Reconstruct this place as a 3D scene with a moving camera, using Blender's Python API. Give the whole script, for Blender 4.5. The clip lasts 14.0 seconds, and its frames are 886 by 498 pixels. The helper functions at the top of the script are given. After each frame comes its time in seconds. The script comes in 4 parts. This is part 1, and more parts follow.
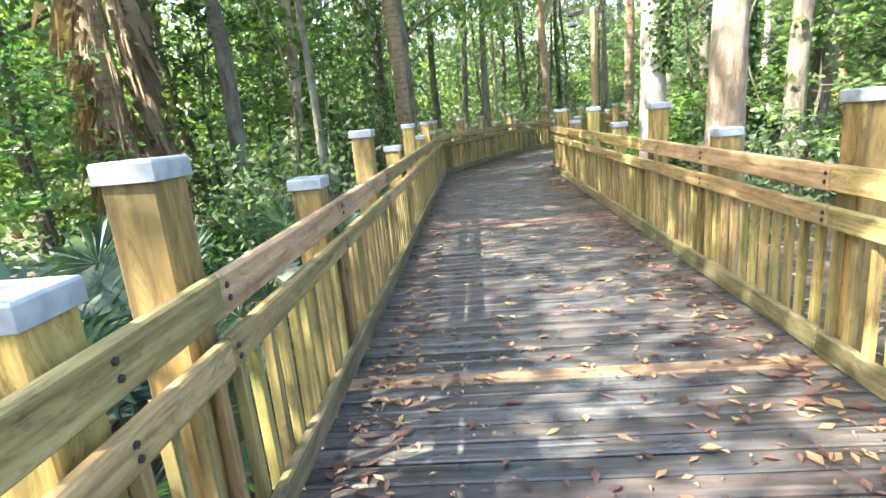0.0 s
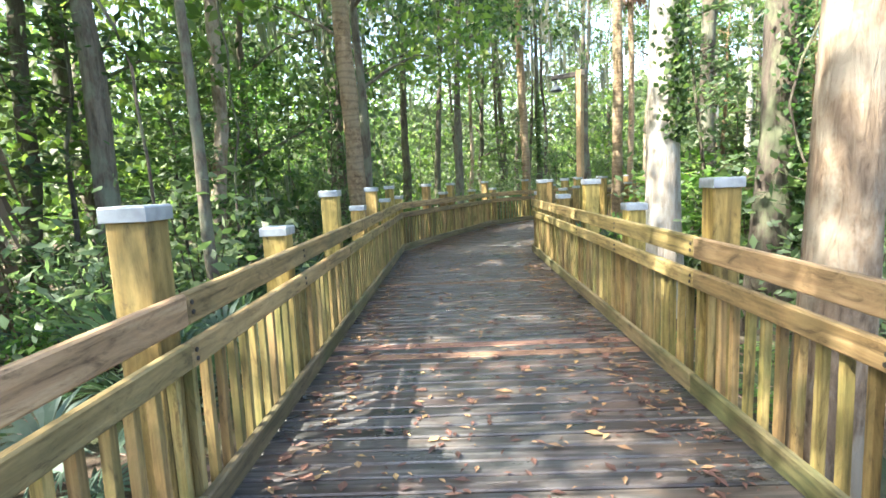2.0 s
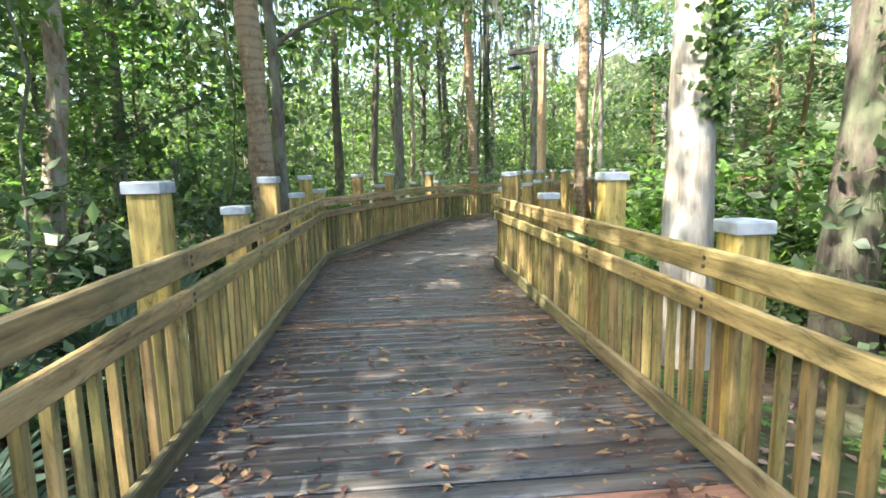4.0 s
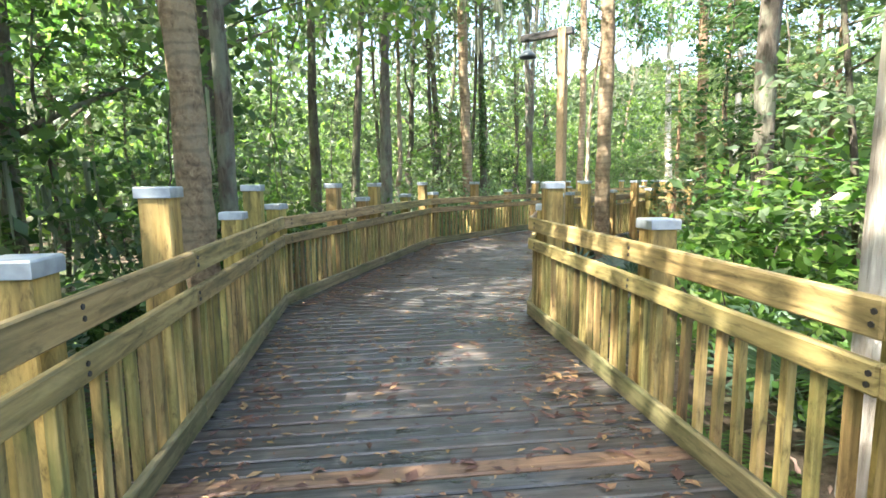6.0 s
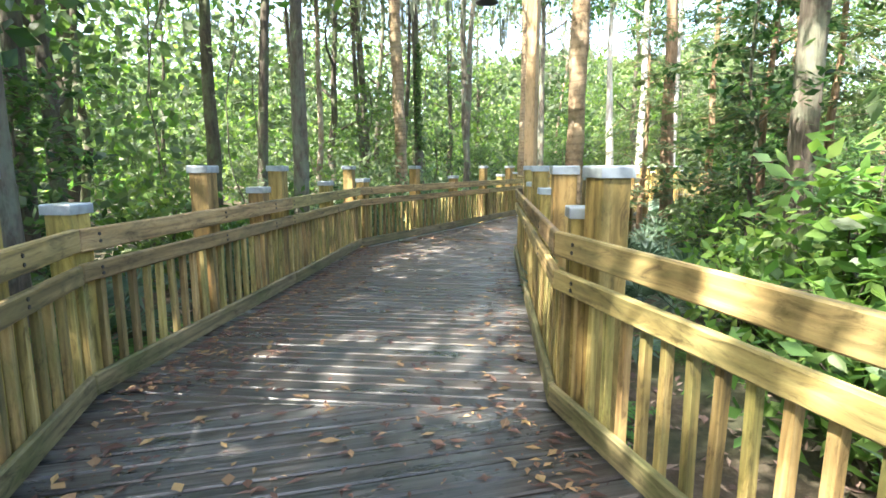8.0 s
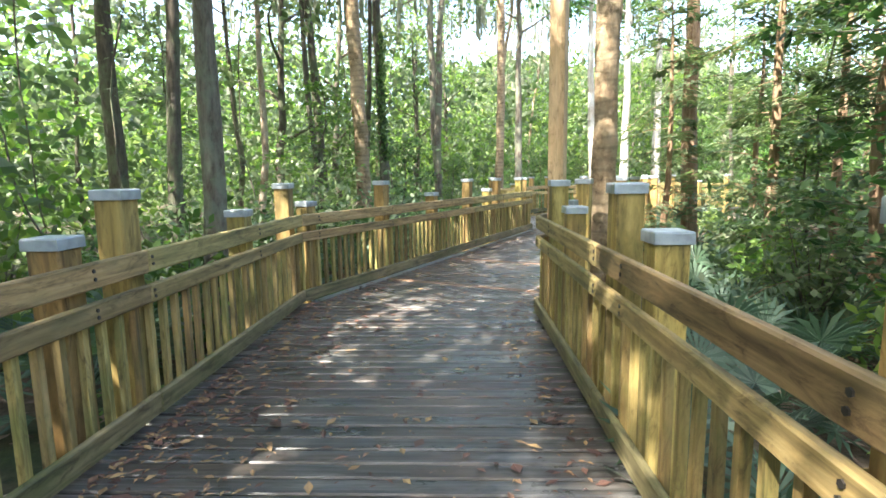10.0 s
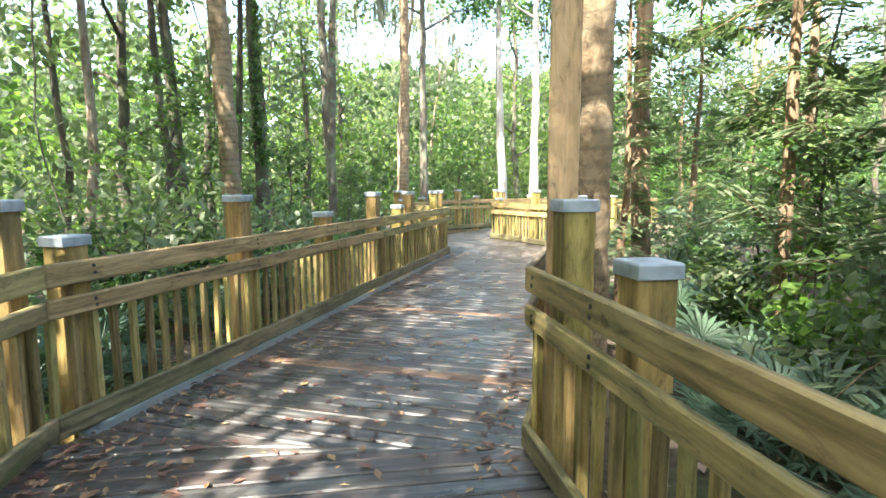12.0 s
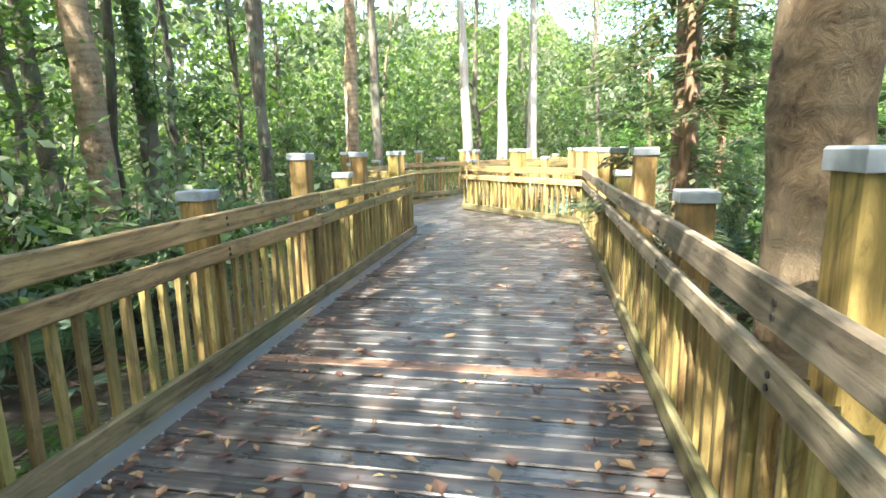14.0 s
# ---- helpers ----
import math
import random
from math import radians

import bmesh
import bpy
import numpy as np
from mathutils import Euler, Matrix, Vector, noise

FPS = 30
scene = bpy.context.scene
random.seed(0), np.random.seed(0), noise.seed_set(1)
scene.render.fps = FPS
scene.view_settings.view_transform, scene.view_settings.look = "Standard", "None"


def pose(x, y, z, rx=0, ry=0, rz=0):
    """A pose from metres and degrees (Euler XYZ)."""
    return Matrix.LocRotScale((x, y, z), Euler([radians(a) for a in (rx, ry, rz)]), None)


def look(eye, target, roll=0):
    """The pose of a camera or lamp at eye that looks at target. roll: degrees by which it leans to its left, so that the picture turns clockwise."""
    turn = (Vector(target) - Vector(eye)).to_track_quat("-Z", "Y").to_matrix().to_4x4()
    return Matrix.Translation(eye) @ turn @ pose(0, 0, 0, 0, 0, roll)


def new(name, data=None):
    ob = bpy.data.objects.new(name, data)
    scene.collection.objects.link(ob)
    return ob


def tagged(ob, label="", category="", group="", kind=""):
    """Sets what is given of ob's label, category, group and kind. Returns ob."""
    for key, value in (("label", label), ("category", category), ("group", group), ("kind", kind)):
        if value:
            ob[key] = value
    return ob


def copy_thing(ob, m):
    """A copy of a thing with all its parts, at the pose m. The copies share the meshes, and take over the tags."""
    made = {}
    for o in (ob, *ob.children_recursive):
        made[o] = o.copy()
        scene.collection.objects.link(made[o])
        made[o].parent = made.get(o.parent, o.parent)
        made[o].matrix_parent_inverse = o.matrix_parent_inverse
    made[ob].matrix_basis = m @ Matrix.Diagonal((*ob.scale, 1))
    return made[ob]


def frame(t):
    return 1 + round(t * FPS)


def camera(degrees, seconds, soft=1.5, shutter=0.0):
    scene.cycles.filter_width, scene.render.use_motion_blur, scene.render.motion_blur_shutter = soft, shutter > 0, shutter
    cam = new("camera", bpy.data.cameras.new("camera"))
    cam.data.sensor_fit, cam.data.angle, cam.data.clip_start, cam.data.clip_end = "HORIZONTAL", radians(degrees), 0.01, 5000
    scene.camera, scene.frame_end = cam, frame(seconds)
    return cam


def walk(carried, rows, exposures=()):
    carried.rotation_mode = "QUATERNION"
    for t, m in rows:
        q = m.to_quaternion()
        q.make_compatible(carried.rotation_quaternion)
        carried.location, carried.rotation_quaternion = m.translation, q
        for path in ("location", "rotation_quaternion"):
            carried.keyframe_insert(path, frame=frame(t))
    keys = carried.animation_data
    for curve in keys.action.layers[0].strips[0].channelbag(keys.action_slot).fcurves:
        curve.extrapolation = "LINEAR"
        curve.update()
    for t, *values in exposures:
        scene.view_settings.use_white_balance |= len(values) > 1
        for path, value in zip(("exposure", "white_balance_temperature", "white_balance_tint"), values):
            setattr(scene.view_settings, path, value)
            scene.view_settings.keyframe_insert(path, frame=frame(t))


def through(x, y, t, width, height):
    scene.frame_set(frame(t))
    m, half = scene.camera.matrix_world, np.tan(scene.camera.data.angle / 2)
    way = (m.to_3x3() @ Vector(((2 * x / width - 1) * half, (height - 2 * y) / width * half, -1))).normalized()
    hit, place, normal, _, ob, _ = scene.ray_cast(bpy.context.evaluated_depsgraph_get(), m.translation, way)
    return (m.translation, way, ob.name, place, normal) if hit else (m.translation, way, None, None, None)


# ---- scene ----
cam = camera(79.8, 14.0, soft=1.6)
PATH = [
    (0, (0.245, 0.097, 1.487), (0.092, 2.033, 1.009), -5.2),
    (0.5, (0.334, 0.745, 1.479), (0.24, 2.699, 1.064), -3.9),
    (1, (0.462, 1.392, 1.509), (0.395, 3.362, 1.168), -2.8),
    (1.5, (0.458, 2.08, 1.496), (0.403, 4.06, 1.219), -2.5),
    (2, (0.549, 2.743, 1.494), (0.496, 4.726, 1.241), -2.4),
    (2.5, (0.532, 3.423, 1.474), (0.514, 5.405, 1.206), -1.4),
    (3, (0.549, 4.104, 1.467), (0.628, 6.081, 1.177), -1.1),
    (3.2, (0.555, 4.382, 1.496), (0.661, 6.357, 1.203), -1.1),
    (5.3, (0.485, 6.952, 1.438), (0.721, 8.919, 1.166), -0.5),
    (5.5, (0.484, 7.242, 1.449), (0.723, 9.209, 1.183), -0.4),
    (6, (0.453, 7.932, 1.463), (0.701, 9.9, 1.21), -0.5),
    (6.5, (0.508, 8.61, 1.471), (0.755, 10.579, 1.221), -0.6),
    (7, (0.495, 9.292, 1.464), (0.82, 11.248, 1.2), -0.4),
    (7.5, (0.592, 9.984, 1.463), (1.027, 11.915, 1.171), -0.2),
    (8, (0.664, 10.672, 1.446), (1.181, 12.578, 1.136), -0.0),
    (8.2, (0.72, 10.955, 1.469), (1.27, 12.852, 1.155), 0.2),
    (10.3, (1.362, 14.028, 1.497), (2.037, 15.895, 1.254), -0.9),
    (10.5, (1.441, 14.284, 1.485), (2.143, 16.144, 1.271), -1.0),
    (11, (1.656, 14.995, 1.498), (2.442, 16.826, 1.323), -1.1),
    (11.5, (1.889, 15.681, 1.495), (2.809, 17.446, 1.296), -0.3),
    (12, (2.174, 16.371, 1.508), (3.176, 18.087, 1.279), -0.1),
    (12.5, (2.456, 17.085, 1.508), (3.527, 18.754, 1.249), 0.2),
    (13, (2.811, 17.776, 1.485), (3.906, 19.418, 1.164), -0.5),
    (13.5, (3.099, 18.421, 1.462), (4.206, 20.049, 1.110), -0.8),
    (14, (3.506, 19.004, 1.455), (4.639, 20.611, 1.087), -1.0),
]
walk(cam, [(t, look(eye, target, roll)) for t, eye, target, roll in PATH], [(0.0, 3.1), (3.0, 2.95), (6.0, 3.15), (8.0, 3.2), (11.0, 3.05), (14.0, 3.1)])

# ---- world, sun ----
SUN_DIR = Vector((-0.80, -0.42, 1.05)).normalized()
world = bpy.data.worlds.new("sky")
scene.world = world
world.use_nodes = True
wn = world.node_tree
sky = wn.nodes.new("ShaderNodeTexSky")
sky.sky_type = "NISHITA"
sky.sun_disc = False
sky.sun_elevation = math.asin(SUN_DIR.z)
sky.sun_rotation = math.atan2(SUN_DIR.x, SUN_DIR.y)
sky.dust_density = 3.0
wn.links.new(sky.outputs[0], wn.nodes["Background"].inputs[0])
wn.nodes["Background"].inputs[1].default_value = 0.15
sun = new("sun", bpy.data.lights.new("sun", "SUN"))
sun.data.energy = 4.6
sun.data.angle = radians(0.6)
sun.data.color = (1.0, 0.94, 0.84)
sun.matrix_basis = look(SUN_DIR * 60, (0, 0, 0))

# ---- materials ----


def nodes_of(name, rough=0.7, metal=0.0):
    m = bpy.data.materials.new(name)
    m.use_nodes = True
    nt = m.node_tree
    b = nt.nodes["Principled BSDF"]
    b.inputs["Roughness"].default_value = rough
    b.inputs["Metallic"].default_value = metal
    return m, nt, b


def add(nt, kind, **vals):
    n = nt.nodes.new(kind)
    for k, v in vals.items():
        n.inputs[k.replace("_", " ")].default_value = v
    return n


def ramp(nt, src, stops):
    r = nt.nodes.new("ShaderNodeValToRGB")
    e = r.color_ramp.elements
    while len(e) < len(stops):
        e.new(0.5)
    for el, (p, c) in zip(e, stops):
        el.position = p
        el.color = (*c, 1)
    nt.links.new(src, r.inputs[0])
    return r


def mixc(nt, fac, a, b, mode="MIX"):
    n = nt.nodes.new("ShaderNodeMix")
    n.data_type = "RGBA"
    n.blend_type = mode
    for sock, v in ((n.inputs[0], fac), (n.inputs[6], a), (n.inputs[7], b)):
        if isinstance(v, (int, float)):
            sock.default_value = v
        elif isinstance(v, tuple):
            sock.default_value = (*v, 1)
        else:
            nt.links.new(v, sock)
    return n.outputs[2]


def coords(nt, scale, kind="Object"):
    tc = nt.nodes.new("ShaderNodeTexCoord")
    mp = nt.nodes.new("ShaderNodeMapping")
    mp.inputs["Scale"].default_value = scale
    nt.links.new(tc.outputs[kind], mp.inputs[0])
    return mp.outputs[0], mp


def wood(name, dark, mid, light, rough, grain=(1.2, 26, 26), stain=(0.09, 0.10, 0.04), stain_amount=0.55, bump=0.35, vary=0.5, wet=0.0):
    """Sawn timber with the grain along local x, stains and a shift of tone from piece to piece."""
    m, nt, b = nodes_of(name, rough)
    vec, mp = coords(nt, grain)
    info = nt.nodes.new("ShaderNodeObjectInfo")
    off = nt.nodes.new("ShaderNodeVectorMath")
    off.operation = "SCALE"
    off.inputs[0].default_value = (37, 11, 23)
    nt.links.new(info.outputs["Random"], off.inputs["Scale"])
    nt.links.new(off.outputs[0], mp.inputs["Location"])
    n1 = add(nt, "ShaderNodeTexNoise", Scale=1.0, Detail=5.0, Distortion=0.6)
    nt.links.new(vec, n1.inputs["Vector"])
    base = ramp(nt, n1.outputs[0], [(0.3, dark), (0.5, mid), (0.72, light)])
    vec2, mp2 = coords(nt, (1.3, 3.5, 3.5))
    nt.links.new(off.outputs[0], mp2.inputs["Location"])
    n2 = add(nt, "ShaderNodeTexNoise", Scale=1.1, Detail=6.0, Roughness=0.65)
    nt.links.new(vec2, n2.inputs["Vector"])
    st = ramp(nt, n2.outputs[0], [(0.45, (0, 0, 0)), (0.68, (stain_amount,) * 3)])
    col = mixc(nt, st.outputs[0], base.outputs[0], stain)
    vec3, mp3 = coords(nt, (2.2, 9.0, 9.0))
    nt.links.new(off.outputs[0], mp3.inputs["Location"])
    n3 = add(nt, "ShaderNodeTexNoise", Scale=1.7, Detail=8.0, Roughness=0.75, Distortion=1.2)
    nt.links.new(vec3, n3.inputs["Vector"])
    grime = ramp(nt, n3.outputs[0], [(0.33, (0.20, 0.165, 0.115)), (0.47, (0.80, 0.78, 0.71)), (0.68, (1.15, 1.1, 1.02))])
    col = mixc(nt, 0.85, col, grime.outputs[0], "MULTIPLY")
    tone = nt.nodes.new("ShaderNodeMapRange")
    tone.inputs["To Min"].default_value = 1 - vary * 0.5
    tone.inputs["To Max"].default_value = 1 + vary * 0.5
    nt.links.new(info.outputs["Random"], tone.inputs[0])
    hsv = nt.nodes.new("ShaderNodeHueSaturation")
    nt.links.new(tone.outputs[0], hsv.inputs["Value"])
    turned = nt.nodes.new("ShaderNodeTexWhiteNoise")
    turned.noise_dimensions = "1D"
    nt.links.new(info.outputs["Random"], turned.inputs["W"])
    hue = nt.nodes.new("ShaderNodeMapRange")
    hue.inputs["To Min"].default_value = 0.478
    hue.inputs["To Max"].default_value = 0.512
    nt.links.new(turned.outputs[0], hue.inputs[0])
    nt.links.new(hue.outputs[0], hsv.inputs["Hue"])
    nt.links.new(col, hsv.inputs["Color"])
    nt.links.new(hsv.outputs[0], b.inputs["Base Color"])
    bp = nt.nodes.new("ShaderNodeBump")
    bp.inputs["Strength"].default_value = bump
    bp.inputs["Distance"].default_value = 0.004
    nt.links.new(n1.outputs[0], bp.inputs["Height"])
    nt.links.new(bp.outputs[0], b.inputs["Normal"])
    rr = nt.nodes.new("ShaderNodeMapRange")
    rr.inputs["From Min"].default_value = 0.35
    rr.inputs["From Max"].default_value = 0.65
    rr.inputs["To Min"].default_value = rough - wet
    rr.inputs["To Max"].default_value = rough
    nt.links.new(n2.outputs[0], rr.inputs[0])
    nt.links.new(rr.outputs[0], b.inputs["Roughness"])
    return m


def leafy(name, dark, mid, light, through=0.5, rough=0.45):
    """Leaves: every leaf its own tone, light passing through."""
    m, nt, b = nodes_of(name, rough)
    geo = nt.nodes.new("ShaderNodeNewGeometry")
    r = ramp(nt, geo.outputs["Random Per Island"], [(0.0, dark), (0.55, mid), (1.0, light)])
    info = nt.nodes.new("ShaderNodeObjectInfo")
    hsv = nt.nodes.new("ShaderNodeHueSaturation")
    mr = nt.nodes.new("ShaderNodeMapRange")
    mr.inputs["To Min"].default_value = 0.475
    mr.inputs["To Max"].default_value = 0.52
    nt.links.new(info.outputs["Random"], mr.inputs[0])
    nt.links.new(mr.outputs[0], hsv.inputs["Hue"])
    wh = nt.nodes.new("ShaderNodeTexWhiteNoise")
    wh.noise_dimensions = "1D"
    nt.links.new(info.outputs["Random"], wh.inputs["W"])
    mv = nt.nodes.new("ShaderNodeMapRange")
    mv.inputs["To Min"].default_value = 0.7
    mv.inputs["To Max"].default_value = 1.25
    nt.links.new(wh.outputs[0], mv.inputs[0])
    nt.links.new(mv.outputs[0], hsv.inputs["Value"])
    nt.links.new(r.outputs[0], hsv.inputs["Color"])
    nt.links.new(hsv.outputs[0], b.inputs["Base Color"])
    tr = nt.nodes.new("ShaderNodeBsdfTranslucent")
    br = nt.nodes.new("ShaderNodeMix")
    br.data_type = "RGBA"
    br.blend_type = "MULTIPLY"
    br.inputs[0].default_value = 1.0
    br.inputs[7].default_value = (1.3, 1.5, 0.85, 1)
    nt.links.new(hsv.outputs[0], br.inputs[6])
    nt.links.new(br.outputs[2], tr.inputs[0])
    mx = nt.nodes.new("ShaderNodeMixShader")
    mx.inputs[0].default_value = through
    nt.links.new(b.outputs[0], mx.inputs[1])
    nt.links.new(tr.outputs[0], mx.inputs[2])
    nt.links.new(mx.outputs[0], nt.nodes["Material Output"].inputs[0])
    return m


def bark(name, dark, mid, light, scale=(9, 9, 1.6), bump=0.9, lichen=None, rings=0.0):
    m, nt, b = nodes_of(name, 0.9)
    vec, mp = coords(nt, scale)
    n1 = add(nt, "ShaderNodeTexNoise", Scale=1.6, Detail=7.0, Roughness=0.7, Distortion=0.8)
    nt.links.new(vec, n1.inputs["Vector"])
    base = ramp(nt, n1.outputs[0], [(0.32, dark), (0.5, mid), (0.7, light)])
    out = base.outputs[0]
    vec2, mp2 = coords(nt, (1.6, 1.6, 0.9))
    n2 = add(nt, "ShaderNodeTexNoise", Scale=1.5, Detail=5.0, Roughness=0.7)
    nt.links.new(vec2, n2.inputs["Vector"])
    if lichen:
        k = ramp(nt, n2.outputs[0], [(0.47, (0, 0, 0)), (0.58, (0.8, 0.8, 0.8))])
        out = mixc(nt, k.outputs[0], out, lichen)
    height = n1.outputs[0]
    if rings:
        vec3, mp3 = coords(nt, (0.6, 0.6, 1.0))
        w = add(nt, "ShaderNodeTexWave", Scale=rings, Distortion=9.0, Detail=5.0)
        w.bands_direction = "Z"
        nt.links.new(vec3, w.inputs["Vector"])
        k = ramp(nt, w.outputs[1], [(0.0, (0.35, 0.35, 0.35)), (0.35, (1, 1, 1))])
        out = mixc(nt, 0.4, out, k.outputs[0], "MULTIPLY")
    nt.links.new(out, b.inputs["Base Color"])
    bp = nt.nodes.new("ShaderNodeBump")
    bp.inputs["Strength"].default_value = bump
    bp.inputs["Distance"].default_value = 0.05
    nt.links.new(height, bp.inputs["Height"])
    nt.links.new(bp.outputs[0], b.inputs["Normal"])
    return m


M_RAIL = wood("treated_pine", (0.13, 0.098, 0.036), (0.32, 0.238, 0.098), (0.45, 0.355, 0.165), 0.72, stain=(0.14, 0.13, 0.055), stain_amount=0.7, vary=0.45, bump=0.6)
M_RAIL_NEW = wood("fresh_rail", (0.21, 0.125, 0.07), (0.36, 0.225, 0.13), (0.46, 0.32, 0.20), 0.7, stain=(0.20, 0.14, 0.08), stain_amount=0.5, vary=0.2, bump=0.6)
M_RAIL_GREY = wood("greyed_rail", (0.13, 0.105, 0.07), (0.26, 0.215, 0.15), (0.37, 0.32, 0.25), 0.72, stain=(0.10, 0.095, 0.05), stain_amount=0.6, vary=0.35, bump=0.7)
M_KICK = wood("mossy_kick_board", (0.07, 0.062, 0.03), (0.17, 0.145, 0.07), (0.26, 0.22, 0.115), 0.78, stain=(0.055, 0.075, 0.02), stain_amount=0.8, vary=0.4, bump=0.7)
M_POST = wood("treated_post", (0.15, 0.105, 0.03), (0.37, 0.265, 0.08), (0.50, 0.385, 0.14), 0.75, stain=(0.085, 0.085, 0.022), grain=(0.9, 14, 14), stain_amount=0.75)
M_PICKET = wood("treated_picket", (0.12, 0.09, 0.03), (0.30, 0.225, 0.08), (0.43, 0.34, 0.145), 0.78, stain=(0.10, 0.13, 0.035), stain_amount=0.7, vary=0.7)
M_DECK = wood("weathered_deck", (0.020, 0.022, 0.024), (0.066, 0.068, 0.070), (0.130, 0.130, 0.130), 0.5, grain=(0.9, 30, 30), stain=(0.10, 0.066, 0.045), stain_amount=0.6, bump=0.9, vary=0.5, wet=0.27)
M_NEWPLANK = wood("new_plank", (0.15, 0.09, 0.055), (0.25, 0.15, 0.09), (0.33, 0.22, 0.14), 0.6, grain=(0.9, 30, 30), stain=(0.14, 0.11, 0.09), bump=0.4)
M_LAMPPOST = wood("lamp_timber", (0.28, 0.19, 0.10), (0.40, 0.285, 0.155), (0.48, 0.36, 0.21), 0.7, stain=(0.30, 0.2, 0.09), stain_amount=0.3, grain=(0.8, 14, 14))
M_CAP, _nt, _b = nodes_of("cap_metal", 0.45, 0.15)
_v, _ = coords(_nt, (9, 9, 9))
_n = add(_nt, "ShaderNodeTexNoise", Scale=1.0, Detail=6.0)
_nt.links.new(_v, _n.inputs["Vector"])
_nt.links.new(ramp(_nt, _n.outputs[0], [(0.35, (0.22, 0.25, 0.265)), (0.6, (0.36, 0.40, 0.42))]).outputs[0], _b.inputs["Base Color"])
M_STEEL, _nt, _b = nodes_of("galvanised", 0.4, 0.8)
_b.inputs["Base Color"].default_value = (0.42, 0.45, 0.47, 1)
M_BOLT, _nt, _b = nodes_of("bolt_rust", 0.6, 0.5)
_b.inputs["Base Color"].default_value = (0.05, 0.045, 0.04, 1)
M_SHADE, _nt, _b = nodes_of("lamp_enamel", 0.4, 0.3)
_b.inputs["Base Color"].default_value = (0.08, 0.10, 0.11, 1)

M_LEAF = leafy("leaf_broad", (0.022, 0.055, 0.020), (0.068, 0.13, 0.042), (0.135, 0.205, 0.070))
M_LEAF_B = leafy("leaf_bright", (0.055, 0.115, 0.028), (0.11, 0.19, 0.045), (0.19, 0.255, 0.07))
# greyish as if mossy, and paled to put distant haze into the colour
M_LEAF_G = leafy("leaf_greyish", (0.07, 0.11, 0.055), (0.115, 0.165, 0.085), (0.18, 0.215, 0.13), 0.5)
M_CYPRESS = leafy("cypress_needles", (0.05, 0.085, 0.04), (0.10, 0.145, 0.07), (0.17, 0.20, 0.12), 0.4, 0.6)
M_FAN = leafy("leaf_fan", (0.04, 0.08, 0.05), (0.075, 0.13, 0.08), (0.125, 0.18, 0.13), 0.25, 0.55)
M_FERN = leafy("leaf_fern", (0.05, 0.11, 0.022), (0.08, 0.17, 0.035), (0.12, 0.22, 0.05), 0.45)
M_DEAD = leafy("dead_frond", (0.12, 0.07, 0.04), (0.23, 0.14, 0.09), (0.36, 0.25, 0.17), 0.2, 0.8)
M_MOSS = leafy("hanging_moss", (0.12, 0.13, 0.09), (0.18, 0.19, 0.14), (0.25, 0.26, 0.20), 0.3, 0.9)
M_FALLEN = leafy("fallen_leaf", (0.06, 0.028, 0.02), (0.20, 0.105, 0.07), (0.46, 0.31, 0.13), 0.05, 0.6)
M_LITTER = leafy("litter_leaf", (0.07, 0.045, 0.035), (0.18, 0.12, 0.09), (0.34, 0.25, 0.20), 0.05, 0.8)

M_BARK = bark("bark_grey", (0.04, 0.033, 0.024), (0.11, 0.09, 0.065), (0.19, 0.165, 0.12), lichen=(0.165, 0.18, 0.125))
M_BARK_D = bark("bark_dark", (0.03, 0.024, 0.018), (0.07, 0.055, 0.04), (0.12, 0.10, 0.075), lichen=(0.11, 0.13, 0.07))
M_BARK_P = bark("bark_pale", (0.20, 0.17, 0.13), (0.34, 0.30, 0.24), (0.46, 0.43, 0.37), scale=(12, 12, 1.2), lichen=(0.40, 0.40, 0.36))
M_BARK_R = bark("bark_red", (0.13, 0.075, 0.04), (0.25, 0.16, 0.095), (0.36, 0.26, 0.17), scale=(13, 13, 1.3))
M_BARK_T = bark("bark_tan", (0.085, 0.06, 0.036), (0.215, 0.155, 0.10), (0.32, 0.25, 0.17), scale=(10, 10, 2.2), lichen=(0.33, 0.29, 0.22))
M_PALM = bark("bark_palm", (0.085, 0.056, 0.03), (0.235, 0.16, 0.088), (0.38, 0.285, 0.17), scale=(8, 8, 7), rings=2.2, lichen=(0.27, 0.21, 0.13))

M_GROUND, _nt, _b = nodes_of("forest_floor", 0.95)
_v, _ = coords(_nt, (1, 1, 1))
_n = add(_nt, "ShaderNodeTexNoise", Scale=9.0, Detail=9.0, Roughness=0.75)
_n2 = add(_nt, "ShaderNodeTexNoise", Scale=0.5, Detail=4.0)
for _q in (_n, _n2):
    _nt.links.new(_v, _q.inputs["Vector"])
_c1 = ramp(_nt, _n.outputs[0], [(0.3, (0.03, 0.022, 0.014)), (0.5, (0.09, 0.065, 0.042)), (0.7, (0.17, 0.13, 0.09))])
_c2 = ramp(_nt, _n.outputs[0], [(0.3, (0.02, 0.035, 0.012)), (0.7, (0.07, 0.10, 0.03))])
_k = ramp(_nt, _n2.outputs[0], [(0.45, (0, 0, 0)), (0.6, (1, 1, 1))])
_nt.links.new(mixc(_nt, _k.outputs[0], _c1.outputs[0], _c2.outputs[0]), _b.inputs["Base Color"])
_bp = _nt.nodes.new("ShaderNodeBump")
_bp.inputs["Distance"].default_value = 0.06
_nt.links.new(_n.outputs[0], _bp.inputs["Height"])
_nt.links.new(_bp.outputs[0], _b.inputs["Normal"])

